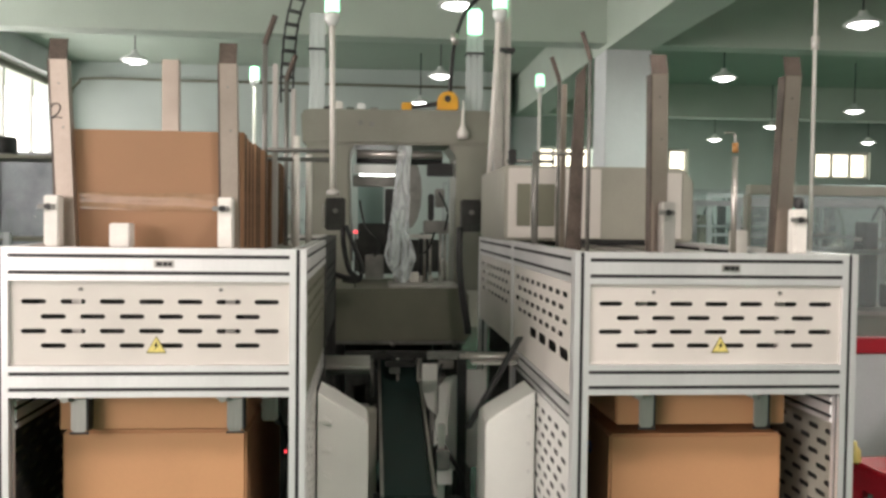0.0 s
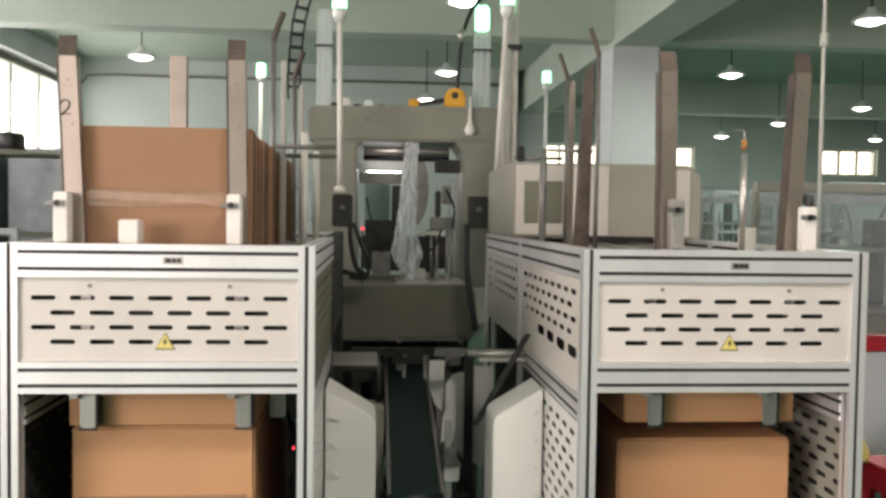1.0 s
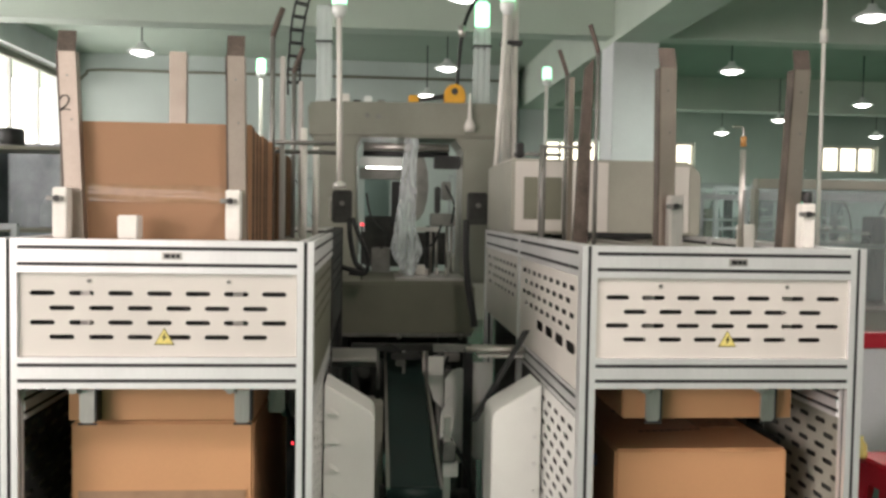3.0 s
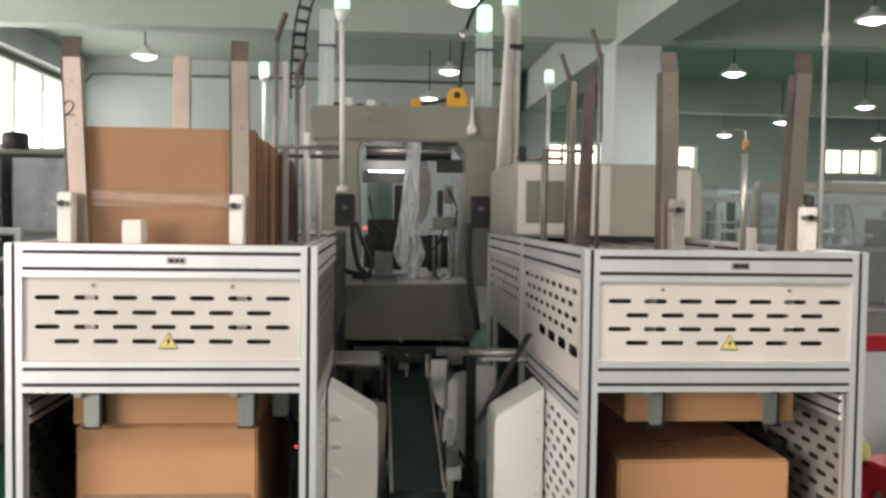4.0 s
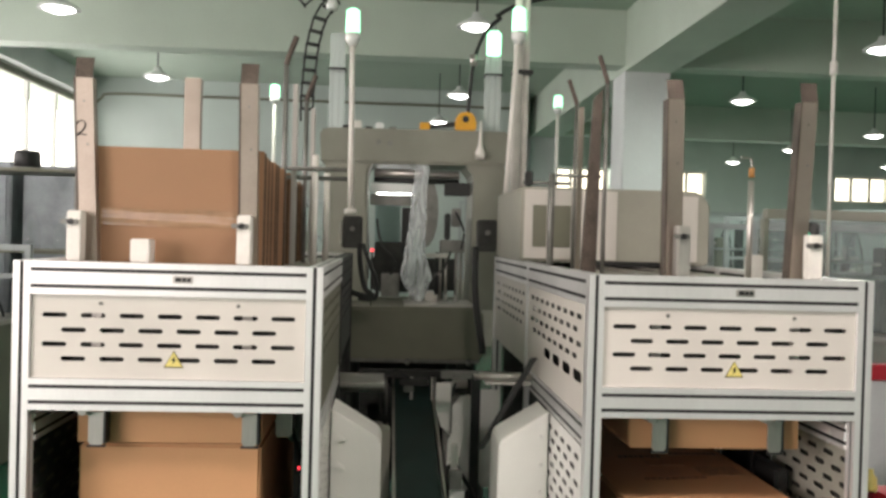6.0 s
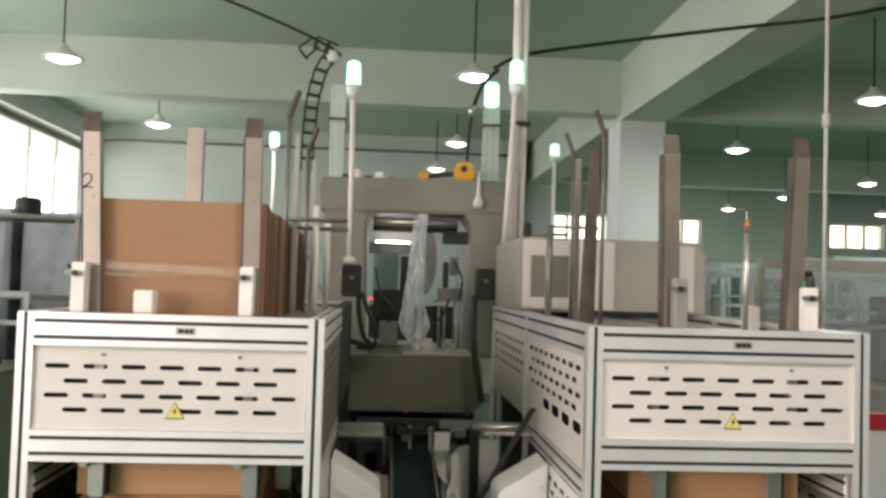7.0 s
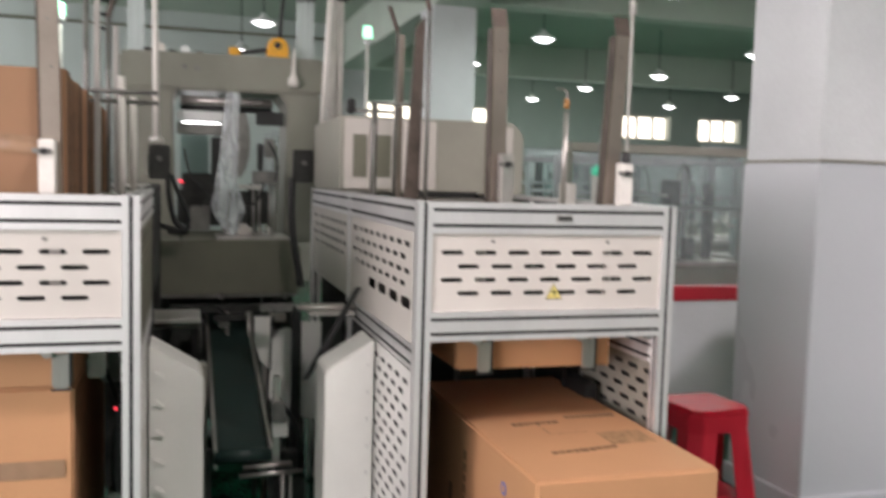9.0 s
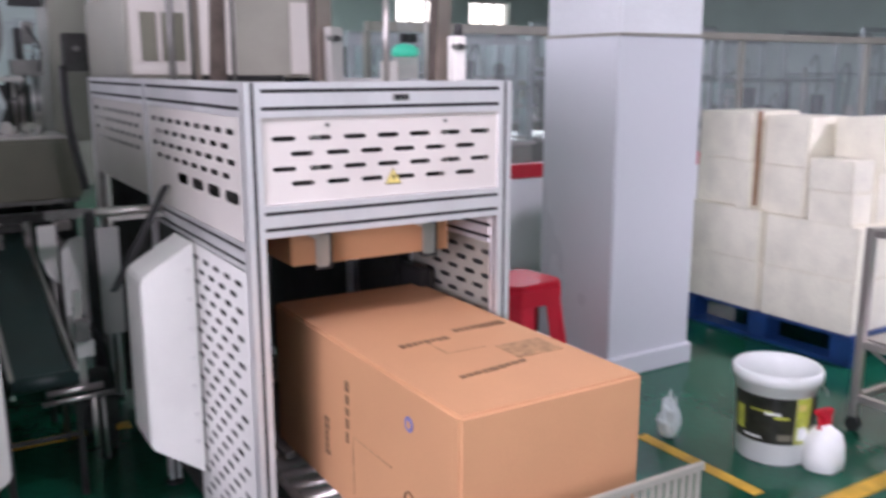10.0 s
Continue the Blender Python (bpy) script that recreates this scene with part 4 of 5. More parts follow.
part("cable", tube([(0.73, 1.9, 1.42), (0.735, 1.89, 1.33), (0.76, 1.88, 1.22), (0.80, 1.88, 1.18), (0.74, 1.88, 1.185), (0.66, 1.9, 1.21)], 0.012, 8), BLACK, cable)
part("cable", tube([(0.745, 1.9, 1.42), (0.775, 1.88, 1.34), (0.815, 1.88, 1.24), (0.805, 1.88, 1.17), (0.73, 1.88, 1.17)], 0.010, 8), BLACK, cable)
cable = thing("power_cable", "thick black cable hanging beside the side panels", "cable", 0, 0, 0, group="cables")
part("cable", tube([(1.272, 1.90, 1.42), (1.270, 1.88, 1.25), (1.283, 1.86, 1.10), (1.302, 1.84, 0.99), (1.308, 1.83, 0.93)], 0.016, 8), BLACK, cable)

# air columns on the head
for x0, x1, z1 in ((0.52, 0.605, 2.56), (1.375, 1.465, 2.47)):
    a = thing("air_column", "pale ribbed plastic air column on the machine head", "duct", 0, 0, 0, group="air columns")
    part("column", cube(x0, 2.62, 2.03, x1, 2.70, z1, 0.008), COLUMN, a)
    for k in (0.02, 0.055):
        part("rib", cube(x0 + k - 0.006, 2.612, 2.03, x0 + k + 0.006, 2.62, z1 - 0.01, 0.002), CLEARP, a)
    part("clamp_band", cube(x0 - 0.006, 2.61, 2.36, x1 + 0.006, 2.71, 2.37, 0.002), BLACK, a, "black clamp band")

part("lens", cube(1.382, 2.625, 2.472, 1.458, 2.695, 2.61, 0.012), GREENGLOW, a, "glowing pale green lens")

hose = thing("overhead_hose", "black hose slung below the ceiling to the machine", "hose", 0, 0, 0, group="overhead hoses")
part("hose", tube([(-1.3, 2.9, 3.45), (-0.6, 2.7, 3.2), (-0.09, 2.6, 3.0), (0.18, 2.6, 2.90), (0.40, 2.6, 2.81), (0.52, 2.6, 2.75)], 0.009, 8), BLACK, hose)
hose = thing("overhead_hose", "black hose slung below the ceiling to the machine", "hose", 0, 0, 0, group="overhead hoses")
part("hose", tube([(1.42, 2.6, 2.68), (1.61, 2.6, 2.77), (2.15, 2.6, 2.87), (2.81, 2.6, 2.98), (3.38, 2.6, 3.07), (4.0, 2.6, 3.22), (4.6, 2.7, 3.4)], 0.011, 8), BLACK, hose)
hose = thing("overhead_hose", "black hose dropping to a yellow hand tool", "hose", 0, 0, 0, group="overhead hoses")
part("hose", tube([(1.45, 2.62, 2.68), (1.36, 2.6, 2.58), (1.30, 2.58, 2.40), (1.275, 2.56, 2.10)], 0.011, 8), BLACK, hose)
part("coupling", rod((1.305, 2.58, 2.40), (1.298, 2.58, 2.46), 0.02, 10), STEEL, hose, "steel coupling")

chain = thing("cable_chain", "black plastic cable drag chain curving down", "cable chain", 0, 0, 0)
way = [(0.36, 2.72), (0.43, 2.78), (0.49, 2.76), (0.54, 2.74), (0.50, 2.69), (0.465, 2.63), (0.445, 2.56), (0.43, 2.49), (0.42, 2.42), (0.415, 2.35), (0.41, 2.28), (0.405, 2.21), (0.405, 2.14), (0.405, 2.07)]
for (xa, za), (xb, zb) in zip(way, way[1:]):
    d = Vector((xb - xa, 0, zb - za))
    n = Vector((-d.z, 0, d.x)).normalized() * 0.034
    p, q = Vector((xa, 2.6, za)), Vector((xb, 2.6, zb))
    link = part("link", rod(p + n, q + n * 0.9, 0.006, 6), BLACK, chain)
    part("link_bar", rod(p - n, q - n * 0.9, 0.006, 6), BLACK, link)
    part("link_web", rod(p - n, p + n, 0.005, 6), BLACK, link)
    part("link_web", rod(p - n + Vector((0, 0.05, 0)), p + n + Vector((0, 0.05, 0)), 0.005, 6), BLACK, link)
part("end_shell", lathe([(0.03, -0.03), (0.034, 0.0), (0.02, 0.03)], 0.53, 2.58, 2.70, 14), LAMPW, chain, "pale end shell")

gun = thing("hand_tool", "yellow and black hand sealing tool on the machine head", "tool", 1.26, 2.52, 2.035)
bm = slab([(-0.055, 0.0), (0.055, 0.0), (0.062, 0.035), (0.05, 0.085), (0.015, 0.105), (-0.035, 0.095), (-0.055, 0.06)], "y", -0.03, 0.03, 0.008)
part("body", bm, YELLOW, gun)
part("trigger_hole", rod((0.0, -0.032, 0.062), (0.0, 0.032, 0.062), 0.018, 14), BLACK, gun, "black opening")
part("arm", slab([(-0.05, 0.05), (-0.05, 0.025), (-0.2, 0.005), (-0.2, 0.025)], "y", -0.012, 0.012, 0.003), BLACK, gun, "black arm")
part("tip", cube(-0.245, -0.02, 0.0, -0.19, 0.02, 0.04, 0.006), YELLOW, gun, "yellow tip")
for x, y, z, m in ((0.60, 2.6, 0.03, BLACK), (0.66, 2.55, 0.05, BLOCK), (0.72, 2.6, 0.025, BLACK), (0.78, 2.58, 0.045, LAMPW), (0.85, 2.62, 0.03, DULLSTEEL)):
    part("valve", cube(x, y, 2.03, x + 0.045, y + 0.05, 2.03 + z, 0.005), m, bag, "small valve block")
part("bag_clip", lathe([(0.025, 0), (0.03, 0.03), (0.012, 0.07), (0.005, 0.2)], 1.335, 2.42, 1.88, 14), BLOCK, bag, "pale hanging nozzle")

# inclined belt conveyor in the aisle
conv = thing("belt_conveyor", "dark green inclined belt conveyor between the units", "conveyor", 0, 0, 0)
belt = [(0.95, 0.44), (2.25, 0.74), (2.24, 0.765), (0.94, 0.465), (0.925, 0.452)]
part("belt", slab(belt, "x", 0.915, 1.085, 0.004), BELT, conv, "dark green belt")
for x in (0.900, 1.090):
    part("side_rail", slab([(0.93, 0.405), (2.25, 0.705), (2.25, 0.775), (0.93, 0.475)], "x", x, x + 0.012, 0.002), STEEL, conv, "steel side rail")
part("end_roller", rod((0.90, 0.945, 0.445), (1.10, 0.945, 0.445), 0.026, 14), BELT, conv)
part("tension_bar", rod((1.0, 0.93, 0.405), (1.17, 0.93, 0.41), 0.012, 10), STEEL, conv, "steel tension bar")
for x in (0.885, 1.105):
    for y, z in ((1.02, 0.45), (1.75, 0.62)):
        part("leg", cube(x - 0.011, y, 0.0, x + 0.011, y + 0.022, z, 0.002), DARK, conv, "dark steel leg")
part("brace", rod((0.885, 1.03, 0.22), (1.105, 1.03, 0.22), 0.009, 8), DARK, conv)
part("motor", lathe([(0.05, 0), (0.055, 0.01), (0.055, 0.13), (0.03, 0.15)], 1.19, 1.15, 0.24, 18), BLACK, conv, "black motor")
part("gearbox", cube(1.12, 1.08, 0.20, 1.24, 1.22, 0.30, 0.008), DARK, conv, "dark gearbox")
part("nose_bracket", slab([(1.100, 0.60), (1.150, 0.64), (1.158, 0.72), (1.138, 0.77), (1.104, 0.70)], "y", 1.10, 1.112, 0.002), COVER, conv, "white bent bracket plate")
part("nose_bracket", cube(1.102, 0.955, 0.50, 1.158, 0.967, 0.555, 0.003), COVER, conv, "white bent bracket plate")
part("cross_handle", rod((0.985, 0.90, 0.385), (1.205, 0.90, 0.392), 0.009, 12), STEEL, conv, "chrome cross handle")
part("handle_stem", rod((1.135, 0.90, 0.22), (1.135, 0.90, 0.39), 0.010, 12), STEEL, conv)
part("handle_stem", rod((1.165, 0.92, 0.16), (1.165, 0.92, 0.39), 0.007, 12), STEEL, conv)
part("drain_hose", tube([(1.11, 1.0, 0.66), (1.15, 0.98, 0.60), (1.20, 1.02, 0.50), (1.22, 1.06, 0.34)], 0.008, 6), BLACK, conv, "thin black hose")
part("sensor_post", cube(1.105, 0.96, 0.40, 1.13, 0.985, 0.72, 0.003), STEEL, conv, "steel sensor post")
part("sensor", cube(1.10, 0.93, 0.56, 1.145, 0.975, 0.63, 0.004), DULLSTEEL, conv)
for x, y, z, m in ((0.83, 1.4, 0.55, LIGHTGREY), (0.80, 1.7, 0.5, DULLSTEEL), (0.84, 2.0, 0.62, DARK), (1.16, 1.9, 0.6, DULLSTEEL)):
    part("support_block", cube(x, y, 0.0, x + 0.06, y + 0.1, z + 0.12, 0.006), m, conv, "machine support block")
film2 = thing("guard_plate", "bluish white plastic guard plate in the aisle", "guard", 1.195, 1.45, 0.38)
part("plate", slab([(-0.05, 0.06), (-0.02, 0.0), (0.035, 0.04), (0.05, 0.10), (0.05, 0.40), (0.02, 0.43), (-0.02, 0.42), (-0.05, 0.38)], "y", 0, 0.006, 0.002), COVER, film2)
part("stand", rod((0.0, 0.02, -0.38), (0.0, 0.02, 0.4), 0.012, 8), DULLSTEEL, film2)
g3 = thing("guard_plate", "beige sheet metal guard plate beside the belt", "guard", 1.115, 1.52, 0.0)
part("plate", slab([(-0.035, 0.74), (-0.012, 0.66), (0.03, 0.62), (0.03, 0.845), (-0.035, 0.845)], "y", 0, 0.006, 0.002), COVER, g3)
part("stand", rod((0.01, 0.02, 0.0), (0.01, 0.02, 0.82), 0.012, 8), DULLSTEEL, g3)
g2 = thing("guard_plate", "white plastic guard plate beside the black post", "guard", 1.262, 1.35, 0.45)
part("plate", slab([(-0.05, 0.08), (0.0, 0.0), (0.07, 0.0), (0.07, 0.40), (-0.04, 0.40), (-0.05, 0.36)], "y", 0, 0.006, 0.002), COVER, g2)
part("stand", rod((0.0, 0.02, -0.45), (0.0, 0.02, 0.35), 0.012, 8), DULLSTEEL, g2)
bp = thing("black_post", "black square steel post in the aisle", "post", 1.225, 1.30, 0)
part("post", cube(-0.018, -0.018, 0, 0.018, 0.018, 0.92, 0.003), BLACK, bp)
part("arm", cube(-0.14, -0.015, 0.90, 0.12, 0.015, 0.93, 0.003), DULLSTEEL, bp)

# clutter around the belt
clut = thing("gripper_frame", "dark gripper frame with rods and hoses over the belt", "machine frame", 0, 0, 0)
part("beam", cube(0.74, 1.95, 0.79, 1.26, 2.0, 0.83, 0.004), DARK, clut)
part("leg", cube(0.745, 1.955, 0.0, 0.785, 1.995, 0.79, 0.003), DARK, clut)
part("leg", cube(1.215, 1.955, 0.0, 1.255, 1.995, 0.79, 0.003), DARK, clut)
for x, z, r, m in ((0.99, 0.60, 0.008, STEEL), (1.085, 0.55, 0.007, STEEL), (1.10, 0.58, 0.006, DULLSTEEL), (0.87, 0.62, 0.008, DULLSTEEL)):
    part("rod", rod((x, 1.94, z), (x, 1.94, 0.80), r, 10), m, clut)
for x, y, z, a, c, h, m in ((0.93, 1.90, 0.765, 0.14, 0.05, 0.03, DARK), (0.95, 1.89, 0.735, 0.05, 0.04, 0.03, DULLSTEEL), (1.13, 1.90, 0.70, 0.06, 0.06, 0.08, DULLSTEEL), (0.78, 1.90, 0.68, 0.05, 0.05, 0.07, DARK), (1.18, 1.88, 0.76, 0.07, 0.05, 0.04, STEEL)):
    part("clamp", cube(x, y, z, x + a, y + c, z + h, 0.005), m, clut, "small clamp block")
for pts in (((0.80, 1.92, 0.74), (0.84, 1.86, 0.80), (0.92, 1.88, 0.84), (0.98, 1.92, 0.79)), ((1.20, 1.90, 0.80), (1.17, 1.84, 0.72), (1.13, 1.86, 0.62), (1.12, 1.9, 0.56))):
    part("hose", tube(pts, 0.007, 6), BLACK, clut)
# bright reflection on the floor, built as a solid crumpled white form
glint = thing("floor_glint", "white form shaped for a bright floor reflection", "plastic scrap", 3.12, 0.33, 0)
bm = bmesh.new()
bmesh.ops.create_icosphere(bm, subdivisions=3, radius=0.055)
for v in bm.verts:
    k = 1 + 0.45 * noise.noise(v.co * 40)
    v.co = Vector((v.co.x * k * 0.75 * (1.35 - 8 * (v.co.z + 0.055)), v.co.y * k * 0.75 * (1.35 - 8 * (v.co.z + 0.055)), (v.co.z + 0.055) * k * 1.55))
    v.co.z = max(0.0, v.co.z)
part("sheet", bm, GLINT, glint)
gad = thing("signal_stand", "slim stand with a green signal dome and sensors", "signal lamp", 3.0, 2.2, 0)
part("post", rod((0, 0, 0), (0, 0, 1.36), 0.015, 12), DULLSTEEL, gad)
part("housing", cube(-0.06, -0.04, 1.30, 0.06, 0.04, 1.475, 0.006), BLOCK, gad, "pale housing")
part("dome", lathe([(0.066, 0), (0.074, 0.015), (0.07, 0.04), (0.045, 0.06), (0.01, 0.066)], 0, 0, 1.476, 20), DOMEGREEN, gad, "green signal dome")
part("column", rod((0, 0, 1.54), (0, 0, 1.74), 0.045, 16), CLEARP, gad, "clear column")
for x in (-0.030, 0.022):
    part("sensor", cube(x - 0.018, -0.062, 1.545, x + 0.018, -0.03, 1.59, 0.002), BLACK, gad, "black sensor")


# ---- background ----
part_wall = tagged(new("partition"), "low white partition with a red rail and glass above", "partition", kind="structure")
for x0, x1 in ((2.9, 4.4), (4.43, 5.9), (5.93, 7.4), (7.43, 9.0)):
    part("panel", cube(x0, 2.42, 0.0, x1, 2.48, 0.745), WALLP, part_wall)
    part("glass", cube(x0, 2.445, 0.835, x1, 2.453, 1.61), HAZE, part_wall).visible_shadow = False
part("red_rail", cube(2.9, 2.405, 0.748, 9.0, 2.495, 0.832, 0.004), RED, part_wall, "red painted rail")
part("top_rail", cube(2.9, 2.42, 1.613, 9.0, 2.48, 1.665, 0.004), LIGHTGREY, part_wall, "grey top rail")
for x in (2.9, 4.415, 5.915, 7.415):
    part("mullion", cube(x - 0.012, 2.425, 0.835, x + 0.012, 2.475, 1.61), LIGHTGREY, part_wall)


def line_machine(x, y, w, d, h, seed, label):
    """A framed production machine: table, profile frame, guards and assorted mechanisms."""
    r = random.Random(seed)
    m = thing("line_machine", label, "machine", x, y, 0, group="line machines")
    part("cabinet", cube(0, 0, 0.0, w, d, 0.86, 0.012), r.choice((LIGHTGREY, TEAL, GREY, GREY)), m)
    part("table", cube(-0.02, -0.02, 0.862, w + 0.02, d + 0.02, 0.89, 0.004), STEEL, m, "steel table plate")
    for px in (0.02, w - 0.02):
        for py in (0.02, d - 0.02):
            part("post", cube(px - 0.02, py - 0.02, 0.892, px + 0.02, py + 0.02, h, 0.003), FRAME, m)
    for py in (0.02, d - 0.02):
        part("top_rail", cube(0.04, py - 0.02, h - 0.04, w - 0.04, py + 0.02, h, 0.003), FRAME, m)
        part("mid_rail", cube(0.04, py - 0.02, (h + 0.9) / 2, w - 0.04, py + 0.02, (h + 0.9) / 2 + 0.03, 0.003), FRAME, m)
    n = int(w / 0.16)
    for k in range(n):
        bx = 0.08 + (w - 0.2) * k / max(1, n - 1)
        bh = r.uniform(0.08, (h - 0.9) * 0.85)
        py = r.uniform(0.08, d * 0.6)
        mat = r.choice((STEEL, DULLSTEEL, DARK, BLACK, GREY, LIGHTGREY, TEAL, DARK))
        if r.random() < 0.5:
            part("mechanism", cube(bx - r.uniform(0.02, 0.07), py, 0.892, bx + r.uniform(0.02, 0.07), py + r.uniform(0.05, 0.16), 0.89 + bh, 0.008), mat, m)
        else:
            rr = r.uniform(0.015, 0.06)
            part("cylinder", lathe([(rr, 0), (rr, bh * 0.7), (rr * 0.7, bh * 0.75), (rr * 0.7, bh)], bx, py + 0.05, 0.892, 14), mat, m)
        if r.random() < 0.6:
            part("hose", tube([(bx, py, 0.9 + bh), (bx + 0.05, py - 0.03, 1.0 + bh), (bx + 0.14, py, 0.95 + bh * 0.7), (bx + 0.16, py + 0.05, 0.92)], 0.008, 6), BLACK, m)
        if r.random() < 0.4:
            part("cross_arm", rod((bx - 0.1, py + 0.04, 0.89 + bh * 0.8), (bx + 0.12, py + 0.04, 0.89 + bh * 0.8), 0.012, 8), STEEL, m)
    part("guard", cube(0.04, 0.015, 0.93, w - 0.04, 0.021, h - 0.05), CLEARP, m, "clear guard sheet").visible_shadow = False
    return m


FRAME = material("dull_aluminium", (0.42, 0.46, 0.46), 0.45, 0.6, 0.08, 6, 0.05, 160)
SPOTS = [(3.2, 3.3, 1.5, 0.8, 1.62), (4.9, 3.2, 1.6, 0.9, 1.75), (6.7, 3.3, 1.6, 0.9, 1.7), (8.5, 3.2, 1.5, 0.9, 1.8), (4.2, 5.4, 1.9, 0.9, 1.75), (6.4, 5.6, 1.9, 0.9, 1.9), (8.6, 5.8, 1.8, 1.0, 1.8), (4.4, 9.0, 2.2, 1.0, 1.9), (7.0, 9.3, 2.2, 1.0, 2.0), (9.6, 9.5, 2.0, 1.0, 1.9), (4.2, 13.8, 2.6, 1.0, 2.0), (7.4, 14.2, 2.6, 1.0, 2.0), (-2.75, 3.0, 1.3, 0.7, 1.34), (-2.9, 5.6, 1.8, 0.9, 1.8), (-1.3, 8.6, 1.9, 0.9, 1.9), (1.9, 9.6, 1.8, 0.9, 2.0), (-3.2, 1.2, 1.3, 0.9, 1.6)]
for n, (x, y, w, d, h) in enumerate(SPOTS):
    line_machine(x, y, w, d, h, 40 + n, "aluminium framed production machine with clear guards")
mot = thing("black_motor", "round black motor on a shelf of the line", "motor", -1.66, 4.1, 1.87)
part("can", lathe([(0.082, 0), (0.088, 0.01), (0.088, 0.095), (0.075, 0.118), (0.02, 0.122)], 0, 0, 0, 20), BLACK, mot)
part("flange", lathe([(0.1, -0.012), (0.1, 0.0), (0.07, 0.004)], 0, 0, 0, 20), DULLSTEEL, mot)
shelf = thing("steel_shelf", "steel shelf frame with jars beside the windows", "shelf", -2.4, 4.0, 0)
part("top", cube(0, -0.05, 1.835, 1.15, 0.45, 1.858, 0.004), GREY, shelf)
for x in (0.02, 1.13):
    for y in (-0.03, 0.43):
        part("leg", cube(x - 0.015, y - 0.015, 0, x + 0.015, y + 0.015, 1.835, 0.002), DULLSTEEL, shelf)
for k in range(5):
    part("jar", lathe([(0.055, 0), (0.06, 0.02), (0.06, 0.14), (0.03, 0.2), (0.03, 0.24)], 0.15 + 0.21 * k, 0.1, 1.30, 16), CLEARP, shelf, "clear plastic jar")
part("low_shelf", cube(0.036, -0.014, 1.275, 1.114, 0.414, 1.30, 0.004), GREY, shelf)
for x, z, r in ((1.15, 1.46, 0.05),):
    part("pipe", tube([(1.1, -0.1, 1.52), (1.2, -0.1, 1.5), (1.24, -0.1, 1.4), (1.24, -0.1, 1.25)], 0.014, 8), BLACK, shelf, "black bent pipe")
for x, y, w, h in ((-3.6, 4.9, 1.5, 1.97), (-2.05, 5.0, 0.95, 1.95)):
    sc = thing("side_cabinet", "grey-blue steel machine cabinet by the windows", "cabinet", x, y, 0, group="side cabinets")
    part("body", cube(0, 0, 0, w, 0.5, h, 0.01), STEELBLUE, sc)
    for k in range(2):
        part("door", cube(0.03 + w / 2 * k, -0.012, 0.08, w / 2 * (k + 1) - 0.03, -0.002, h - 0.06, 0.004), STEELBLUE, sc)
        part("handle", cube(w / 2 - 0.06 + 0.10 * k, -0.03, h * 0.5, w / 2 - 0.04 + 0.10 * k, -0.013, h * 0.6, 0.003), DULLSTEEL, sc)
pipe = thing("wall_pipe", "grey pipe running along the wall below the ceiling", "pipe", 0, 0, 0)
part("pipe", rod((-3.9, -5, 3.42), (-3.9, 12.2, 3.42), 0.05, 12), GREY, pipe)
part("pipe", tube([(-3.9, 12.2, 3.42), (-3.8, 12.3, 3.58), (-3.6, 12.35, 3.66), (-2.0, 12.42, 3.67), (3.1, 12.42, 3.67)], 0.022, 8), GREY, pipe)
drop = thing("service_pole", "thin pale service pole from ceiling to floor", "pole", 3.13, 2.2, 0)
part("pole", rod((0, 0, 0), (0, 0, 3.95), 0.010, 12), BLOCK, drop)
part("joint", rod((0, 0, 2.35), (0, 0, 2.42), 0.02, 12), BLOCK, drop)

# ---- things on the floor ----
def stool(x, y, rz):
    s = thing("plastic_stool", "red plastic stool with cut-out sides on the floor", "stool", x, y, 0, rz)
    part("seat", slab([(-0.15, -0.11), (-0.11, -0.15), (0.11, -0.15), (0.15, -0.11), (0.15, 0.11), (0.11, 0.15), (-0.11, 0.15), (-0.15, 0.11)], "z", 0.475, 0.50, 0.008), RED, s)
    part("apron", slab([(-0.155, -0.11), (-0.11, -0.155), (0.11, -0.155), (0.155, -0.11), (0.155, 0.11), (0.11, 0.155), (-0.11, 0.155), (-0.155, 0.11)], "z", 0.40, 0.478, 0.004), RED, s)
    for a in range(4):
        q = Matrix.Rotation(a * math.pi / 2, 4, "Z")
        bm = bmesh.new()
        lo = [(0.185, 0.075), (0.205, 0.15), (0.15, 0.205), (0.075, 0.185)]
        hi = [(0.150, 0.028), (0.153, 0.11), (0.11, 0.153), (0.028, 0.150)]
        a0 = [bm.verts.new((px, py, 0.0)) for px, py in lo]
        a1 = [bm.verts.new((px, py, 0.41)) for px, py in hi]
        bm.faces.new(a0)
        bm.faces.new(a1)
        for i in range(4):
            bm.faces.new((a0[i], a0[(i + 1) % 4], a1[(i + 1) % 4], a1[i]))
        bmesh.ops.recalc_face_normals(bm, faces=bm.faces)
        bmesh.ops.bevel(bm, geom=bm.edges[:], offset=0.005, segments=2, affect="EDGES")
        bmesh.ops.transform(bm, matrix=q, verts=bm.verts)
        part("leg", bm, RED, s)
    part("stretcher", slab([(-0.15, -0.15), (0.15, -0.15), (0.15, 0.15), (-0.15, 0.15)], "z", 0.10, 0.12, 0.004), RED, s, "red lower frame")
    return s


stool(2.97, 1.12, 4)
duck = thing("yellow_bottle", "small yellow bottle standing on the stool", "bottle", 2.80, 1.18, 0.50)
part("body", lathe([(0.025, 0), (0.028, 0.01), (0.026, 0.05), (0.012, 0.07), (0.012, 0.085)], sides=16), SIGNY, duck)

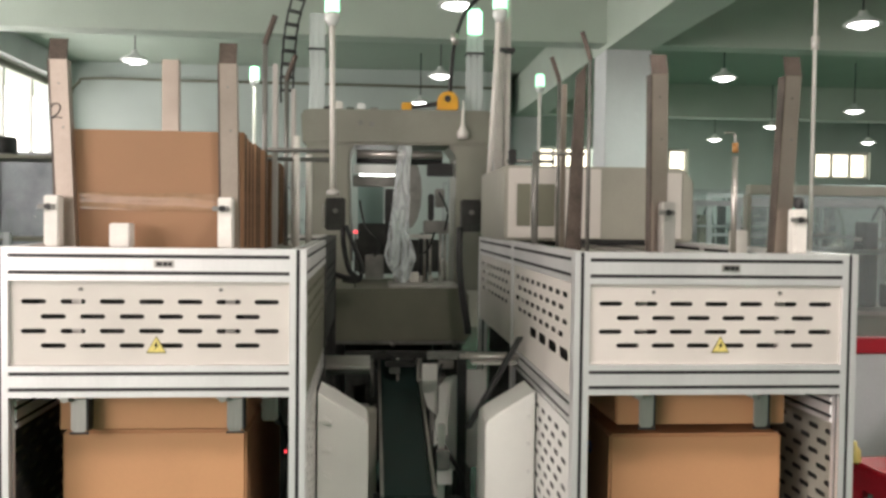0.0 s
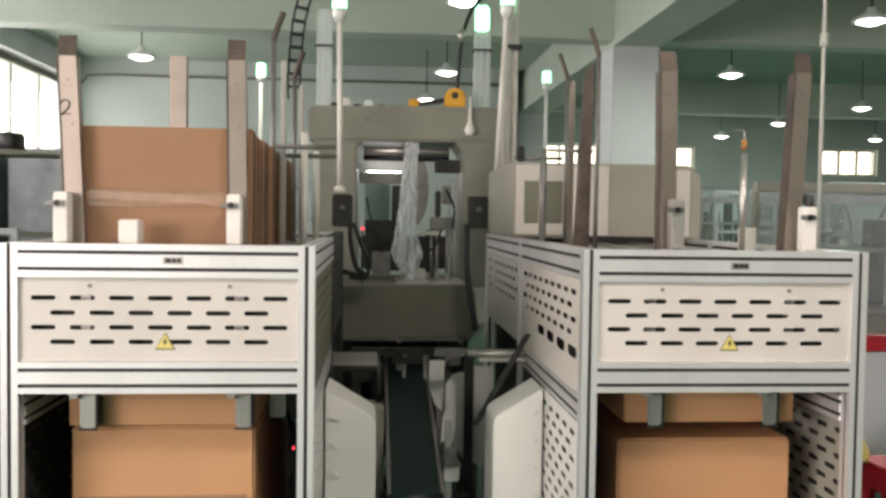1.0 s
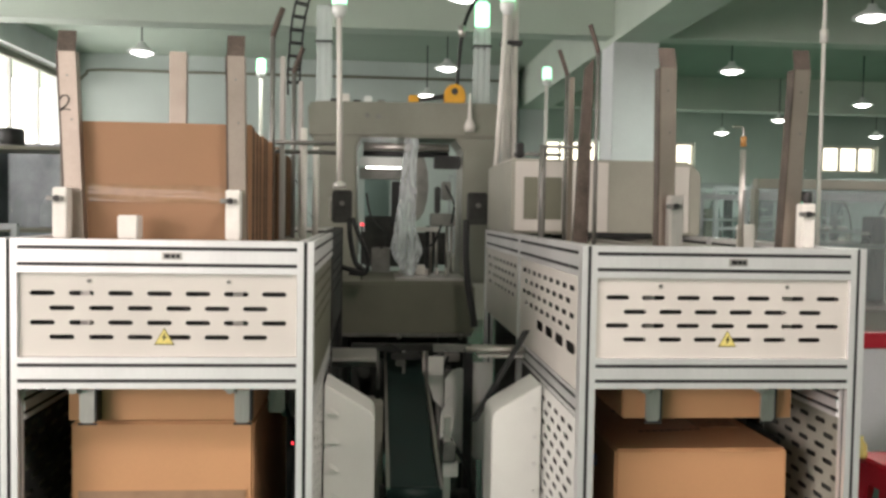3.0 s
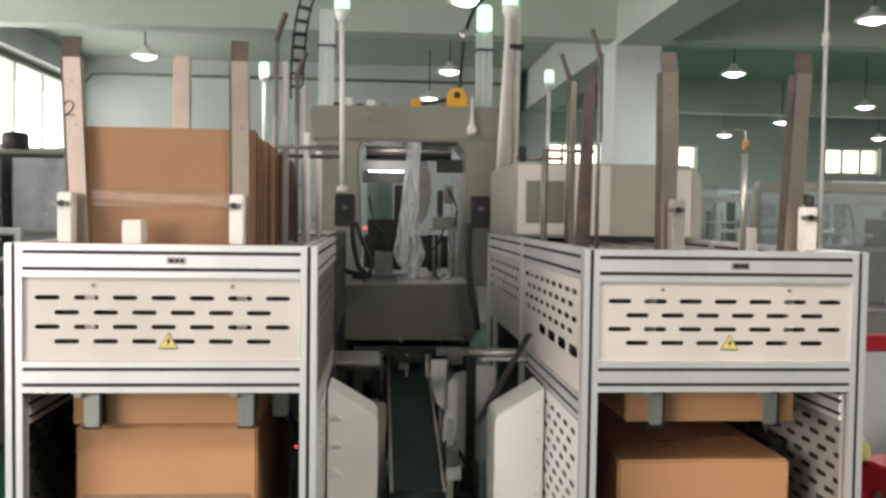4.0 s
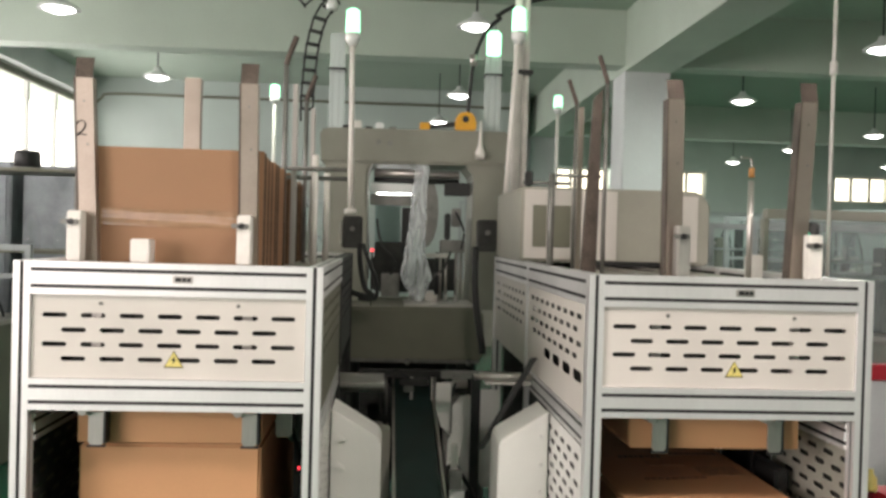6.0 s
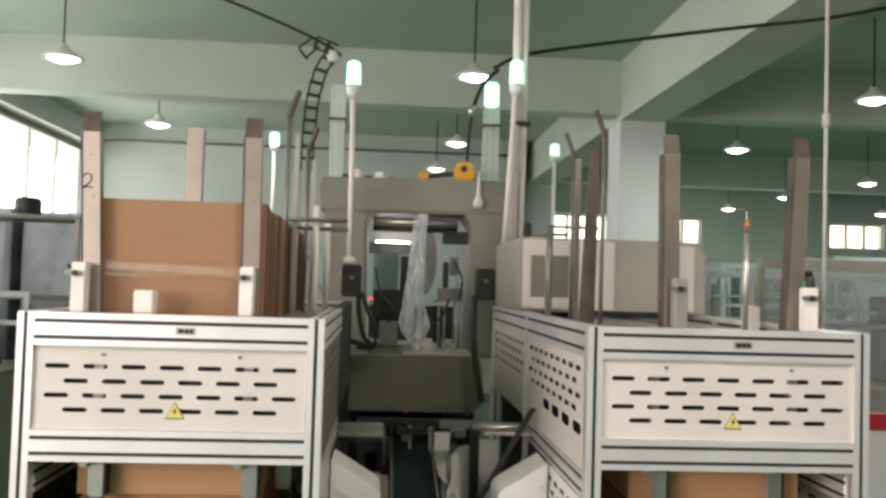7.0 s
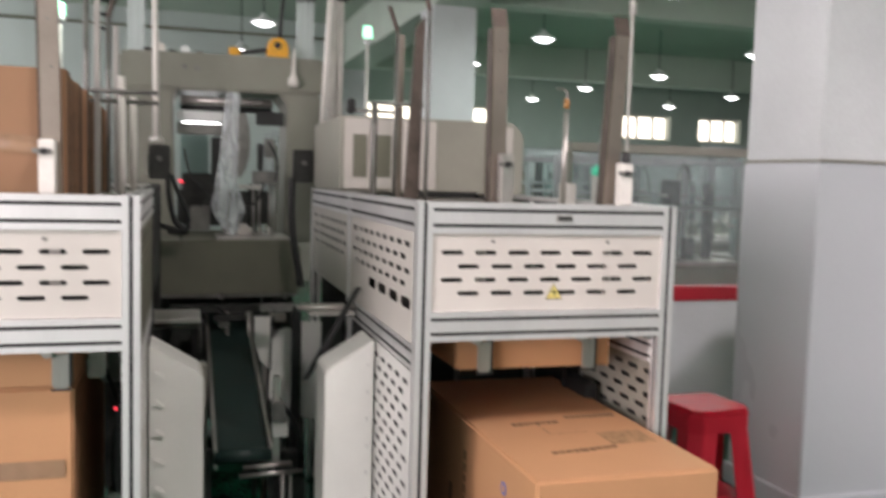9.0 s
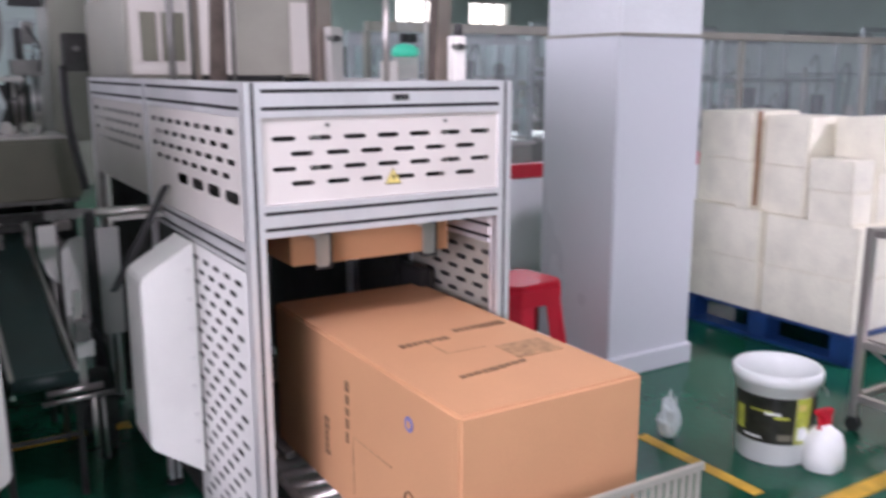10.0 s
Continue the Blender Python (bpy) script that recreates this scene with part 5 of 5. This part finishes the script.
bucket = thing("paint_bucket", "white plastic bucket with a dark printed label", "bucket", 3.36, 0.04, 0)
part("shell", lathe([(0.128, 0), (0.132, 0.006), (0.148, 0.30), (0.160, 0.302), (0.160, 0.335), (0.152, 0.345), (0.146, 0.338), (0.140, 0.30), (0.126, 0.02), (0.001, 0.018)], sides=40), LAMPW, bucket)
for a0, a1, z0, z1, m, l in ((2.55, 4.32, 0.085, 0.262, BUCKETLABEL, "dark printed label"), (4.33, 4.78, 0.085, 0.262, LABELGREEN, "yellow-green label panel"), (4.79, 5.2, 0.085, 0.262, BUCKETLABEL, "dark printed label")):
    bm = bmesh.new()
    cols = []
    for i in range(13):
        a = a0 + (a1 - a0) * i / 12
        cols.append([bm.verts.new(((0.1325 + 0.0533 * z) * math.cos(a), (0.1325 + 0.0533 * z) * math.sin(a), z)) for z in (z0, z1)])
    for a, b in zip(cols, cols[1:]):
        bm.faces.new((a[0], b[0], b[1], a[1])).smooth = True
    part("label", bm, m, bucket, l)
for a0, a1, z0, z1, m in ((3.2, 3.75, 0.205, 0.212, LABELGREEN), (3.55, 3.95, 0.196, 0.206, LAMPW), (3.78, 4.16, 0.182, 0.193, LABELGREEN), (2.7, 3.0, 0.12, 0.21, LABELGREEN), (4.36, 4.6, 0.215, 0.24, SIGNY), (4.4, 4.7, 0.10, 0.15, LAMPW), (3.0, 3.5, 0.10, 0.109, LAMPW), (3.9, 4.25, 0.10, 0.125, GREY)):
    bm = bmesh.new()
    cols = [[bm.verts.new(((0.1333 + 0.0533 * z) * math.cos(a0 + (a1 - a0) * i / 6), (0.1333 + 0.0533 * z) * math.sin(a0 + (a1 - a0) * i / 6), z)) for z in (z0, z1)] for i in range(7)]
    for a, b in zip(cols, cols[1:]):
        bm.faces.new((a[0], b[0], b[1], a[1])).smooth = True
    part("label_print", bm, m, bucket)
part("handle", tube([(0.152, 0, 0.31), (0.165, -0.03, 0.27), (0.16, -0.09, 0.25), (0.12, -0.13, 0.24)], 0.004, 6), DULLSTEEL, bucket, "wire handle")
part("handle_lug", cube(0.145, -0.02, 0.29, 0.175, 0.02, 0.33, 0.005), RED, bucket, "red handle lug")
spray = thing("spray_bottle", "dented white spray bottle with a red trigger head", "bottle", 3.40, -0.145, 0)
bm = lathe([(0.058, 0), (0.068, 0.008), (0.072, 0.05), (0.070, 0.10), (0.055, 0.14), (0.028, 0.158), (0.022, 0.168)], sides=24)
for v in bm.verts:
    k = 1 + 0.22 * noise.noise(v.co * 22)
    v.co.x, v.co.y = v.co.x * k, v.co.y * k
part("bottle", bm, LAMPW, spray)
part("trigger_head", slab([(-0.02, 0.165), (0.018, 0.165), (0.022, 0.20), (0.03, 0.225), (-0.05, 0.23), (-0.055, 0.21), (-0.03, 0.205)], "y", -0.013, 0.013, 0.004), RED, spray, "red trigger head")
part("trigger", slab([(-0.03, 0.205), (-0.04, 0.20), (-0.035, 0.15), (-0.028, 0.155)], "y", -0.008, 0.008, 0.002), RED, spray, "red trigger")

for x0, y0, x1, y1 in ((3.02, -0.16, 3.07, 0.40), (3.12, -0.36, 6.5, -0.29), (0.75, 1.53, 1.36, 1.60)):
    tagged(part("floor_marking", cube(x0, y0, 0.0, x1, y1, 0.003), TAPE), "worn yellow tape line on the green floor", "floor marking", kind="structure")

# foam stacks on pallets
def pallet(x, y, w, d):
    p = thing("plastic_pallet", "blue plastic pallet on the floor", "pallet", x, y, 0, group="pallets")
    for k in range(7):
        part("deck_board", cube(0.0, d * k / 7 + 0.006, 0.138, w, d * (k + 1) / 7 - 0.006, 0.15, 0.004), BLUE, p)
    for px in (0.0, w / 2 - 0.06, w - 0.12):
        for py in (0.0, d / 2 - 0.06, d - 0.12):
            part("block", cube(px, py, 0.022, px + 0.12, py + 0.12, 0.138, 0.006), BLUE, p)
        part("runner", cube(px, 0.0, 0.0, px + 0.12, d, 0.022, 0.003), BLUE, p)
    return p


pallet(4.45, 0.45, 1.1, 1.1)
pallet(5.65, 0.40, 1.1, 1.1)
rr = random.Random(8)
STACK = [(4.46, 1.02, 0.15, 0.50, 0.50, 0.54), (4.47, 0.48, 0.15, 0.52, 0.52, 0.53), (5.02, 0.5, 0.15, 0.5, 1.0, 0.5), (4.50, 1.21, 0.69, 0.46, 0.30, 0.50), (4.43, 1.09, 0.69, 0.20, 0.10, 0.50), (4.50, 0.80, 0.68, 0.30, 0.27, 0.50), (4.45, 0.52, 0.68, 0.16, 0.24, 0.31), (4.64, 0.50, 0.68, 0.5, 0.27, 0.50), (5.68, 0.45, 0.15, 0.5, 0.5, 0.55), (6.2, 0.45, 0.15, 0.5, 0.5, 0.55), (5.68, 1.0, 0.15, 1.0, 0.45, 0.95), (5.7, 0.47, 0.70, 0.55, 0.48, 0.45)]
for x, y, z, w, d, h in STACK:
    f = thing("foam_block", "off-white foam block stacked on the pallet", "foam block", x + w / 2, y + d / 2, z, rr.uniform(-2, 2), group="foam blocks")
    n = max(2, round(h / 0.25))
    for k in range(n):
        j = rr.uniform(-0.004, 0.004)
        part("sheet", cube(-w / 2 + j, -d / 2 - j, h * k / n, w / 2 + j, d / 2 - j, h * (k + 1) / n - 0.002, 0.006), FOAM, f)
    if w == 0.20:
        part("strap", cube(-w / 2 + 0.03, -d / 2 - 0.010, 0.02, -w / 2 + 0.055, -d / 2 - 0.003, h + 0.01), KRAFTD, f, "brown strap")

rack = thing("steel_rack", "grey tubular steel rack trolley", "rack", 3.80, -0.50, 0)
for x, y in ((0, 0), (0.9, 0), (0, 0.5), (0.9, 0.5)):
    part("upright", cube(x - 0.016, y - 0.016, 0.06, x + 0.016, y + 0.016, 0.82, 0.003), STEEL, rack)
    part("castor", rod((x - 0.012, y, 0.03), (x + 0.012, y, 0.03), 0.03, 14), BLACK, rack, "black castor")
for z in (0.14, 0.36, 0.80):
    for y in (0, 0.5):
        part("rail", cube(0.016, y - 0.014, z - 0.014, 0.884, y + 0.014, z + 0.014, 0.002), STEEL, rack)
    for x in (0, 0.9):
        part("rail", cube(x - 0.014, 0.016, z - 0.014, x + 0.014, 0.484, z + 0.014, 0.002), STEEL, rack)
part("brace", rod((0.0, 0.016, 0.14), (0.0, 0.484, 0.36), 0.008, 8), STEEL, rack)
part("shelf_plate", cube(0.016, 0.016, 0.374, 0.884, 0.484, 0.382), STEEL, rack)


def motions():
    rows = [(0.0, 0.15, 0.880), (1.0, 0.15, 0.862), (2.5, 0.15, 0.833), (4.0, 0.15, 0.800), (5.0, 0.15, 0.782), (6.0, 0.15, 0.770), (6.9, 0.145, 0.765), (7.5, 0.05, 0.762), (8.0, -0.075, 0.760), (8.5, -0.205, 0.757), (9.0, -0.335, 0.753), (9.5, -0.46, 0.748), (10.0, -0.585, 0.745)]
    walk(box, [(t, pose(1.745 + 0.065 * min(1, max(0, (t - 6.9) / 2)), y, z - BH)) for t, y, z in rows])
    walk(lift, [(t, pose(1.745, 0.3, max(0.326, z - BH - 0.001) if t < 6.5 else 0.326)) for t, y, z in rows])


motions()
